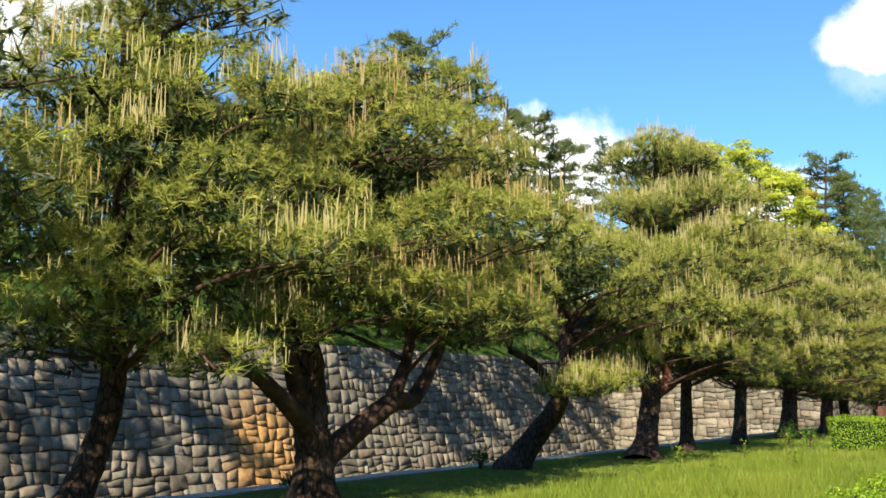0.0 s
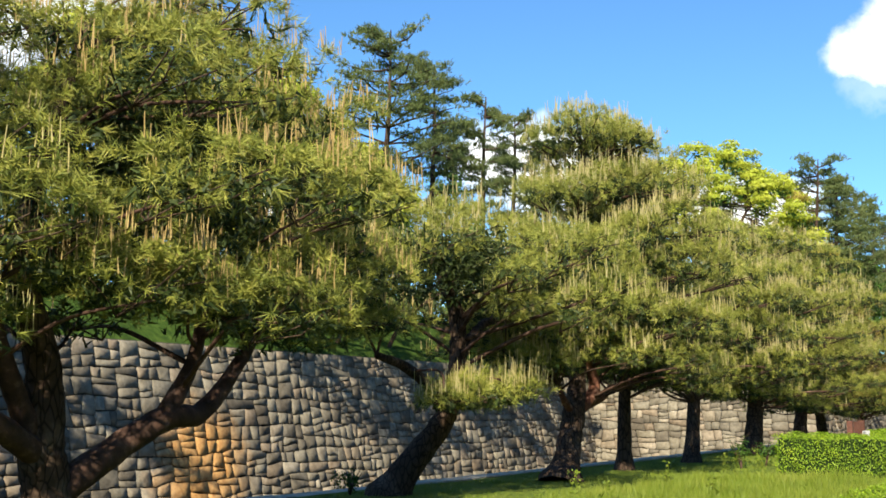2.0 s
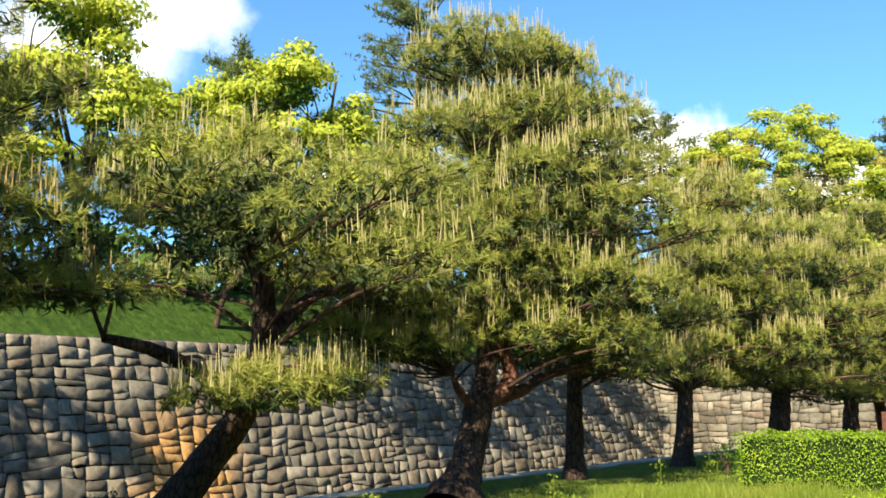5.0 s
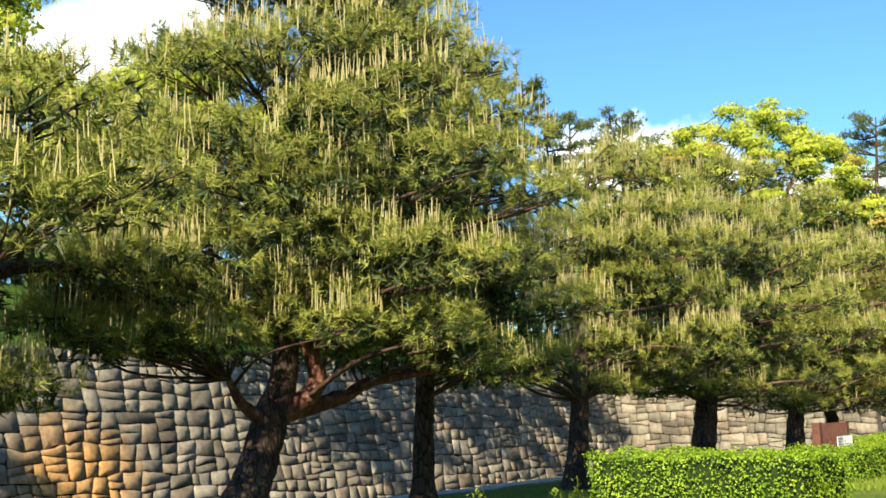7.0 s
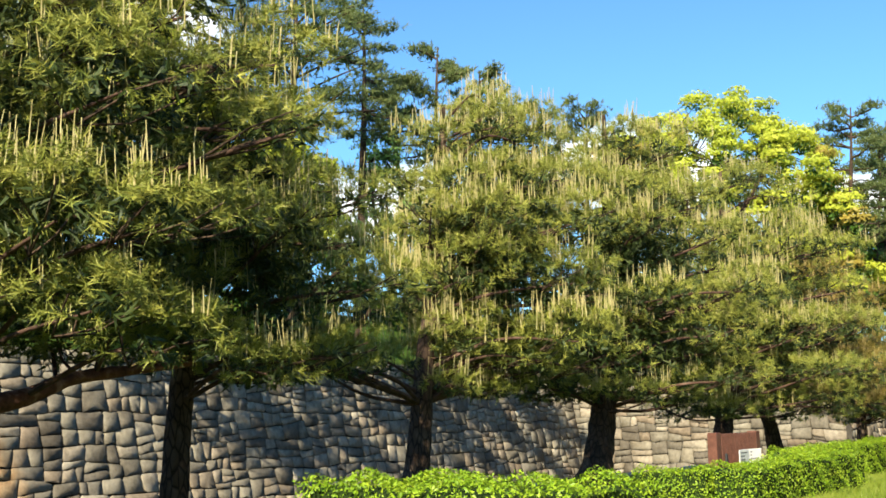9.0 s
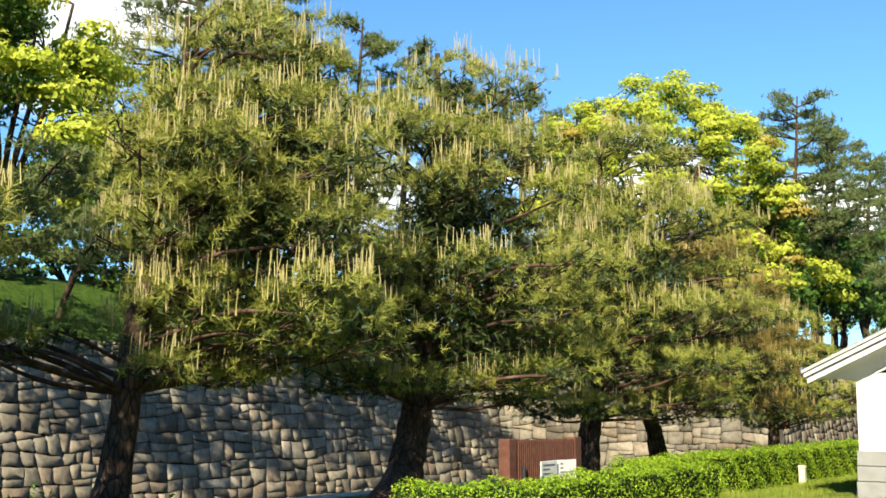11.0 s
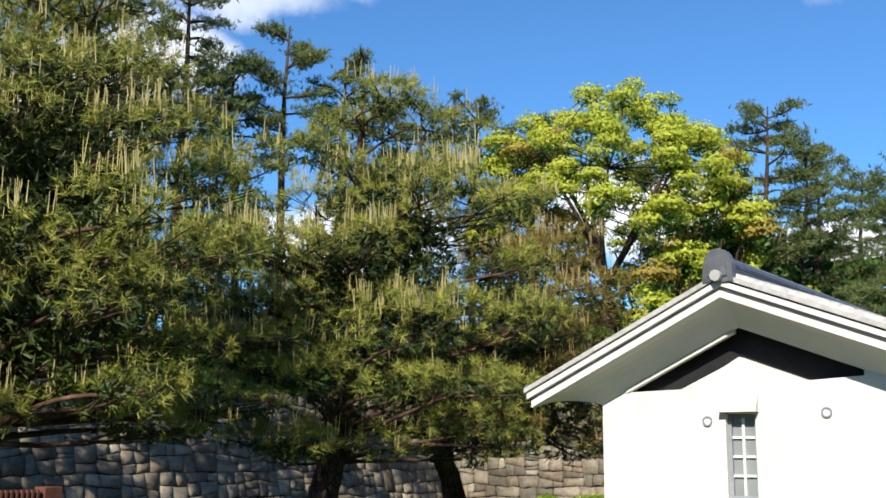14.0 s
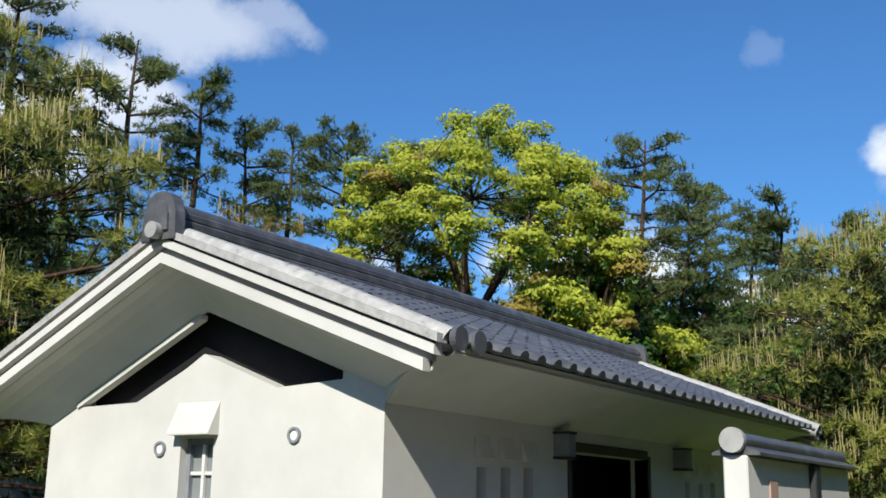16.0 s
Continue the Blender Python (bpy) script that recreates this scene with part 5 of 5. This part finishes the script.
# ---- lattice box with notice boards, marker post ----
def lattice_box():
    root = new("lattice_box")
    root.location = (-5.55, 34.64, 0)
    tagged(root, "red-brown wooden lattice enclosure behind the hedge", "enclosure")
    L, D, H = 1.62, 0.14, 1.06
    for x, y in ((-D / 2, 0), (-D / 2, L)):
        part("corner_post", box(x - 0.06, x + 0.085, y - 0.085, y + 0.085, 0, H, 0.006), BROWN_WOOD, root)
    for z in (0.12, H - 0.07):
        part("rail", box(-0.045, -0.015, 0.09, L - 0.09, z - 0.03, z + 0.03), BROWN_WOOD, root)
        part("rail", box(-D - 0.015, -D + 0.015, 0.09, L - 0.09, z - 0.03, z + 0.03), BROWN_WOOD, root)
    me = None
    n = 30
    for k in range(n):
        y = 0.14 + (L - 0.28) * k / (n - 1)
        if me is None:
            slat = part("slat", box(-0.014, 0.016, -0.012, 0.012, 0.06, H - 0.02, 0.003), BROWN_WOOD, root)
            me = slat.data
        else:
            slat = new("slat", me)
            slat.parent = root
        slat.location = (0, y, 0)
    # very dark panel paints the shade seen in the slat gaps
    part("back_panel", box(-D + 0.02, -D + 0.04, 0.09, L - 0.09, 0.0, H - 0.02), simple("slat_gap_shade", [(0.3, (0.022, 0.012, 0.01)), (0.7, (0.04, 0.022, 0.017))], 12.0), root, "panel coloured dark for the shade between the slats")
    part("latch", box(0.017, 0.05, 0.2, 0.24, 0.5, 0.75, 0.005), DARK_METAL_AND_SHADE, root, "dark metal latch")
    return root


lattice_box()


def notice(y, w, tilt, seed):
    rng = random.Random(seed)
    root = new("notice_board")
    root.matrix_basis = pose(-5.37, y, 0.0, 0, 0, tilt)
    tagged(root, "small white notice board with grey print", "sign", "notice boards by the lattice box")
    part("board", box(-0.012, 0.0, -w / 2, w / 2, 0.50, 0.80, 0.004), BOARD_WHITE, root)
    part("post", box(-0.04, -0.013, -0.02, 0.02, 0, 0.72), DARK_METAL_AND_SHADE, root)
    for k in range(5):
        z = 0.755 - k * 0.05
        part("print_line", box(0.0008, 0.003, -w / 2 + 0.05, w / 2 - 0.05 - rng.uniform(0, 0.2), z - 0.009, z + 0.009), INK, root)
    return root


notice(35.2, 0.46, 4, 1)
notice(35.64, 0.34, -14, 2)

stake = new("marker_post")
stake.location = (-5.48, 45.6, 0)
tagged(stake, "short pale yellow marker post at the hedge foot", "post")
part("post_body", box(-0.06, 0.06, -0.06, 0.06, 0, 0.34, 0.01), STAKE_PAINT, stake)
part("post_cap", prism([(-0.07, 0.342), (0.07, 0.342), (0.05, 0.38), (-0.05, 0.38)], -0.07, 0.07), STAKE_PAINT, stake)


# ---- grass ----
def grass(label, seed, x0, x1, y0, y1, count, h, ground_z=lawn_height, width=0.014):
    rng = np.random.default_rng(seed)
    x, y = rng.uniform(x0, x1, count), rng.uniform(y0, y1, count)
    patch = np.array([0.55 + 0.9 * abs(noise.noise((a * 0.7, b * 0.7, 5.0))) + 0.25 * noise.noise((a * 3, b * 3, 1.0)) for a, b in zip(x, y)])
    z = np.array([ground_z(a, b) for a, b in zip(x, y)])
    foot = np.stack([x, y, z - 0.01], 1)
    lean = np.concatenate([rng.normal(0, 0.35, (count, 2)), np.ones((count, 1))], 1)
    tip = foot + unit(lean) * (h * patch * rng.uniform(0.5, 1.2, count))[:, None]
    side = unit(np.cross(lean, rng.normal(size=(count, 3)))) * width / 2
    v = np.empty((count, 3, 3))
    v[:, 0], v[:, 1], v[:, 2] = foot - side, foot + side, tip
    ob = new("grass", mesh_np("grass", v.reshape(-1, 3), np.arange(count * 3).reshape(-1, 3), GRASS_BLADE))
    return tagged(ob, label, "grass", kind="stuff")


grass("long bright grass growing beside the walk", 91, -6.6, -1.6, 9.0, 25.2, 66000, 0.24)
grass("long bright grass before the white building", 92, -4.4, 0.6, 31.6, 41.4, 40000, 0.2)
grass("rough grass on the lawn by the hedge", 93, -5.5, -4.4, 38.6, 52.0, 14000, 0.16)
grass("short lawn grass under the pines", 94, -10.2, -6.6, 9.0, 48.0, 45000, 0.06, width=0.016)


def low_bush(x, y, r, h, seed):
    rng = np.random.default_rng(seed)
    root = new("low_bush")
    root.location = (x, y, lawn_height(x, y))
    tagged(root, "small leafy green bush at the lawn edge", "bush", "bushes at the lawn edge")
    for k in range(6):
        a = rng.uniform(0, 6.28)
        tip = (math.cos(a) * r * 0.7, math.sin(a) * r * 0.7, h * rng.uniform(0.6, 1.0))
        v, f = tube([(0, 0, -0.03), (tip[0] * 0.4, tip[1] * 0.4, tip[2] * 0.55), tip], [0.014, 0.01, 0.004], 5)
        np_part("stem", v, f, BARK, root)
    n = int(900 * r)
    d = unit(rng.normal(size=(n, 3)))
    c = d * (rng.uniform(0.3, 1.0, n) ** 0.5)[:, None] * [r, r, h * 0.5] * (0.75 + 0.35 * np.sin(d[:, :1] * 5 + d[:, 1:2] * 4)) + [0, 0, h * 0.52]
    v, f = leaf_cards(rng, c, unit(d + rng.normal(0, 0.5, (n, 3))), 0.06)
    np_part("leaves", v, f, GREEN_LEAF, root)


for k, (x, y, r, h) in enumerate(((-9.9, 18.0, 0.32, 0.42), (-9.95, 12.6, 0.25, 0.3), (-7.0, 29.3, 0.35, 0.75), (-6.8, 30.6, 0.3, 0.65))):
    low_bush(x, y, r, h, 230 + k)


def weed(x, y, h, seed):
    rng = np.random.default_rng(seed)
    root = new("weed")
    root.location = (x, y, lawn_height(x, y))
    tagged(root, "tall flowering weed with a thin stalk", "weed", "weeds in the grass")
    v, f = tube([(0, 0, -0.02), (0.01, 0.02, h * 0.5), (0.03, 0.0, h)], [0.008, 0.006, 0.003], 5)
    np_part("stalk", v, f, GRASS_BLADE, root)
    c = np.stack([rng.normal(0, 0.05, 40), rng.normal(0, 0.05, 40), rng.uniform(0.3, 1.02, 40) * h], 1)
    v, f = leaf_cards(rng, c, unit(rng.normal(size=(40, 3))), 0.06)
    np_part("leaves", v, f, GRASS_BLADE, root)


for k, (x, y, h) in enumerate(((-6.3, 18.5, 0.45), (-6.0, 21.5, 0.5), (-5.8, 24.0, 0.5), (-5.2, 17.0, 0.4), (-4.6, 19.5, 0.4), (-6.7, 29.5, 0.5), (-6.6, 27.5, 0.45), (-5.4, 25.0, 0.45))):
    weed(x, y, h, 200 + k)


# ---- kerb of the moat ----
kerb = new("kerb")
tagged(kerb, "pale stone kerb along the moat edge", "kerb", kind="structure")
kerb_mesh = None
y = -4.0
rng = random.Random(5)
while y < 75:
    ln = rng.uniform(0.8, 1.3)
    bm = box(EDGE - 0.45, EDGE + 0.02, y + 0.008, y + ln - 0.008, -0.14, 0.022 + rng.uniform(-0.01, 0.01), 0.012)
    part("kerb_stone", bm, KERB, kerb)
    y += ln


# ---- roof tiles ----
def cover_tile():
    bm = bmesh.new()
    seg, rows = 6, []
    for s, r in ((0.0, 0.062), (0.27, 0.055)):
        rows.append([bm.verts.new((s, r * math.cos(math.pi * k / seg), r * math.sin(math.pi * k / seg))) for k in range(seg + 1)])
    for k in range(seg):
        bm.faces.new((rows[0][k], rows[0][k + 1], rows[1][k + 1], rows[1][k]))
    bm.faces.new(rows[0][::-1])
    bmesh.ops.recalc_face_normals(bm, faces=bm.faces)
    me = bpy.data.meshes.new("cover_tile")
    bm.to_mesh(me)
    bm.free()
    me.materials.append(TILE)
    return me


def pan_tile():
    bm = bmesh.new()
    rows = []
    for s, lift in ((0.0, 0.022), (0.27, 0.006)):
        rows.append([bm.verts.new((s, -0.09 + 0.06 * k, lift + 0.016 * abs(k - 1.5) / 1.5)) for k in range(4)])
    for k in range(3):
        bm.faces.new((rows[0][k], rows[0][k + 1], rows[1][k + 1], rows[1][k]))
    low = [bm.verts.new((0.0, v_.co.y, v_.co.z - 0.02)) for v_ in rows[0]]
    for k in range(3):
        bm.faces.new((low[k], low[k + 1], rows[0][k + 1], rows[0][k]))
    bmesh.ops.recalc_face_normals(bm, faces=bm.faces)
    me = bpy.data.meshes.new("pan_tile")
    bm.to_mesh(me)
    bm.free()
    me.materials.append(TILE)
    return me


COVER, PAN = cover_tile(), pan_tile()
for side in (1, -1):
    slope = new("roof_slope")
    slope.parent = house
    tagged(slope, "dark grey tiled roof slope")
    ang = math.atan(SLOPE_R if side == 1 else SLOPE_L)
    edge = EAVE_R + 0.07 if side == 1 else EAVE_L - 0.07
    run = abs(edge - APEX) / math.cos(ang)
    courses = 9
    step = (run - 0.1) / courses
    lines = 33
    for i in range(lines):
        yy = 41.46 + i * 0.2215
        for j in range(courses):
            s = step * j
            lift = 0.008
            x = edge - side * s * math.cos(ang)
            z = rake(edge, 3.07) + s * math.sin(ang) + lift
            rot = Matrix.Rotation(math.pi if side == 1 else 0.0, 4, "Z") @ Matrix.Rotation(-ang, 4, "Y")
            for me, dy, dz in ((PAN, 0.0, 0.0), (COVER, 0.1107, 0.012)):
                if dy and i == lines - 1:
                    continue
                ob = new("tile", me)
                ob.parent = slope
                ob.matrix_basis = Matrix.Translation((x, yy + dy, z + dz + 0.004 * noise.noise((i * 1.7, j * 2.3, dy)))) @ rot
    # mortared verge courses at each gable end
    for yv in (41.22, 48.88):
        v, f = tube([(edge - side * 0.02, yv, rake(edge, 3.07) + 0.05), ((edge + APEX) / 2, yv, rake((edge + APEX) / 2, 3.07) + 0.052), (APEX + side * 0.1, yv, 3.07)], [0.085, 0.085, 0.085] if side == 1 else [0.06, 0.06, 0.06], 10, 0.03, random.Random(3))
        np_part("verge_roll", [(a, b, c - 0.02) for a, b, c in v], f, MORTAR if side == 1 else TILE, slope, "weathered mortared verge tiles", True)
    for k in range(2):
        part("verge_end_disc", disc(0, -0.02, 0.02, 0, 0.07), TILE, slope).matrix_basis = pose(edge + side * 0.02, 41.24 + 0.2 * k, rake(edge, 3.07) + 0.05, 0, 0, 90)


# ---- stone walls, stone by stone ----
def clip(poly, a, b, c):
    """The part of a polygon where a * u + b * z <= c."""
    out = []
    for (u0, z0), (u1, z1) in zip(poly, poly[1:] + poly[:1]):
        d0, d1 = a * u0 + b * z0 - c, a * u1 + b * z1 - c
        if d0 <= 0:
            out.append((u0, z0))
        if d0 * d1 < 0:
            s = d0 / (d0 - d1)
            out.append((u0 + (u1 - u0) * s, z0 + (z1 - z0) * s))
    return out


def stone_cells(rng, length, z_low, z_high, course, width):
    """Rough blocks of uneven size fitted edge to edge: each cell is a polygon in (along, up)."""
    bands = max(1, int(round((z_high - z_low) / (course * 2.1))))
    band = (z_high - z_low) / bands

    def bed(r, u):
        if r in (0, bands):
            return z_low + band * r
        return z_low + band * r + 0.22 * noise.noise((u * 0.5, r * 7.3, 2.0)) + 0.12 * noise.noise((u * 1.7, r * 5.1, 9.0))

    def split(poly, depth=0):
        us, zs = [p[0] for p in poly], [p[1] for p in poly]
        w, h = max(us) - min(us), max(zs) - min(zs)
        limit = width * course * rng.choice((0.75, 1.1, 1.5, 2.0))
        if depth > 5 or w * h < limit:
            return [poly]
        tilt = rng.uniform(-0.2, 0.2)
        s = rng.uniform(0.33, 0.67)
        if w > h * 1.7:
            a, b = 1.0, tilt
            c = min(us) + w * s + tilt * (min(zs) + h / 2)
        else:
            a, b = tilt * 0.8, 1.0
            c = min(zs) + h * s + tilt * 0.8 * (min(us) + w / 2)
        one, two = clip(poly, a, b, c), clip(poly, -a, -b, -c)
        return [q for piece in (one, two) if len(piece) > 2 for q in split(piece, depth + 1)]
    cells = []
    for r in range(bands):
        u, lean = 0.0, 0.0
        while u < length - 0.01:
            end = u + width * rng.uniform(1.0, 3.4)
            if length - end < width * 0.8:
                end = length
            nl = 0.0 if end == length else rng.uniform(-0.14, 0.14)
            low = [(u - lean + (end - nl - u + lean) * k / 4, 0) for k in range(5)]
            high = [(u + lean + (end + nl - u - lean) * k / 4, 0) for k in range(5)]
            big = [(p[0], bed(r, p[0])) for p in low] + [(p[0], bed(r + 1, p[0])) for p in high[::-1]]
            for poly in split(big):
                tidy = [p for i, p in enumerate(poly) if math.dist(p, poly[i - 1]) > 0.07]
                if len(tidy) < 3:
                    continue
                pts = []
                for i, p in enumerate(tidy):
                    q, o = tidy[(i + 1) % len(tidy)], tidy[i - 1]
                    # corners worn or broken off here and there
                    if rng.random() < 0.4 and math.dist(p, q) > 0.25 and math.dist(p, o) > 0.25:
                        s = rng.uniform(0.04, 0.11)
                        pts.append((p[0] + (o[0] - p[0]) / math.dist(p, o) * s, p[1] + (o[1] - p[1]) / math.dist(p, o) * s))
                        pts.append((p[0] + (q[0] - p[0]) / math.dist(p, q) * s, p[1] + (q[1] - p[1]) / math.dist(p, q) * s))
                    else:
                        pts.append(p)
                    if math.dist(p, q) > 0.42:
                        s = rng.uniform(0.35, 0.65)
                        pts.append((p[0] + (q[0] - p[0]) * s + rng.uniform(-0.025, 0.025), p[1] + (q[1] - p[1]) * s + rng.uniform(-0.025, 0.025)))
                cu, cz = sum(p[0] for p in pts) / len(pts), sum(p[1] for p in pts) / len(pts)
                gap = rng.uniform(0.014, 0.03)
                pts = [(p[0] + (cu - p[0]) * gap / max(math.dist(p, (cu, cz)), 0.1), p[1] + (cz - p[1]) * gap / max(math.dist(p, (cu, cz)), 0.1)) for p in pts]
                cells.append((cu, cz, pts, rng.choice((0.0, 0.0, 0.0, 0.03))))
            u, lean = end, nl
    return cells


def stone_mesh(rng, poly, place, proud=0.0):
    """Rough-hewn block: an outer ring set back, a worn rim and a tilted, uneven face."""
    pts = list(poly)
    n = len(pts)
    cu, cz = sum(p[0] for p in pts) / n, sum(p[1] for p in pts) / n
    bulge = rng.uniform(0.0, 0.02) + proud
    tx, tz = rng.uniform(-0.03, 0.03), rng.uniform(-0.04, 0.04)
    v, f = [], []
    for scale, out in ((1.0, -0.14), (0.99, -0.012 + proud), (rng.uniform(0.955, 0.98), bulge * 0.85)):
        for u, z in pts:
            uu, zz = cu + (u - cu) * scale, cz + (z - cz) * scale
            v.append(place(uu, zz, out + (tx * (u - cu) + tz * (z - cz) + rng.uniform(-0.008, 0.008) if out > -0.1 else 0)))
    v.append(place(cu + rng.uniform(-0.12, 0.12), cz + rng.uniform(-0.08, 0.08), bulge + rng.uniform(-0.006, 0.01)))
    for r in range(2):
        for k in range(n):
            k2 = (k + 1) % n
            a, b, c, d = r * n + k, r * n + k2, (r + 1) * n + k2, (r + 1) * n + k
            f += [(a, b, c), (a, c, d)]
    f += [(2 * n + k, 2 * n + (k + 1) % n, 3 * n) for k in range(n)]
    return v, f


def stone_wall(name, label, seed, length, place, near, z_low=-2.7, z_high=3.85, course=0.5, width=0.62):
    """A dry-stone castle wall: dark backing slab, then courses of rough blocks. near: the stretch built stone by stone."""
    rng = random.Random(seed)
    root = new(name)
    tagged(root, label, "stone wall", kind="structure")
    n = max(2, int(length / 2))
    bv, bf = [], []
    for i in range(n + 1):
        u = length * i / n
        for z in (-4.3, -2.7, 0.0, 2.0, z_high + 0.02):
            bv.append(place(u, z, -0.12))
            bv.append(place(u, z, -0.9))
    m = 10
    for i in range(n):
        for r in range(4):
            for side in (0, 1):
                a, b = i * m + r * 2 + side, (i + 1) * m + r * 2 + side
                bf.append((a, b, b + 2, a + 2) if side == 0 else (b, a, a + 2, b + 2))
        bf.append((i * m + 8, (i + 1) * m + 8, (i + 1) * m + 9, i * m + 9))
    back_ob = np_part("backing", bv, bf, JOINT, root)
    singles, rest_v, rest_f = 0, [], []
    for u, z, poly, proud in stone_cells(rng, length, z_low, z_high, course, width):
        sv, sf = stone_mesh(rng, poly, place, proud)
        if near[0] < u < near[1] and near[2] < z < near[3] and singles < 300:
            np_part("stone", sv, sf, STONE, root)
            singles += 1
        else:
            k = len(rest_v)
            rest_v += sv
            rest_f += [(i + k, j + k, l + k) for i, j, l in sf]
    if rest_v:
        tagged(np_part("stones", rest_v, rest_f, STONE, root), kind="stuff")
    return root


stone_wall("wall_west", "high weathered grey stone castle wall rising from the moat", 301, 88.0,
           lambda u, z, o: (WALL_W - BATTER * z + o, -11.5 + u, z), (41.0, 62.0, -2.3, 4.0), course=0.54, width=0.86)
stone_wall("wall_north", "sunlit beige stone castle wall across the moat", 302, 17.3,
           lambda u, z, o: (-33.0 + u - 0.1 * z, WALL_N + BATTER * z - o, z), (1, 18, -3, 5), course=0.6, width=0.78)
stone_wall("wall_east", "shaded stone castle wall beyond the corner", 303, 70.0,
           lambda u, z, o: (WALL_E + 0.3 - BATTER * z + o, WALL_N + 0.3 + u + BATTER * z, z), (0, 18, -3, 5), course=0.6, width=0.78)
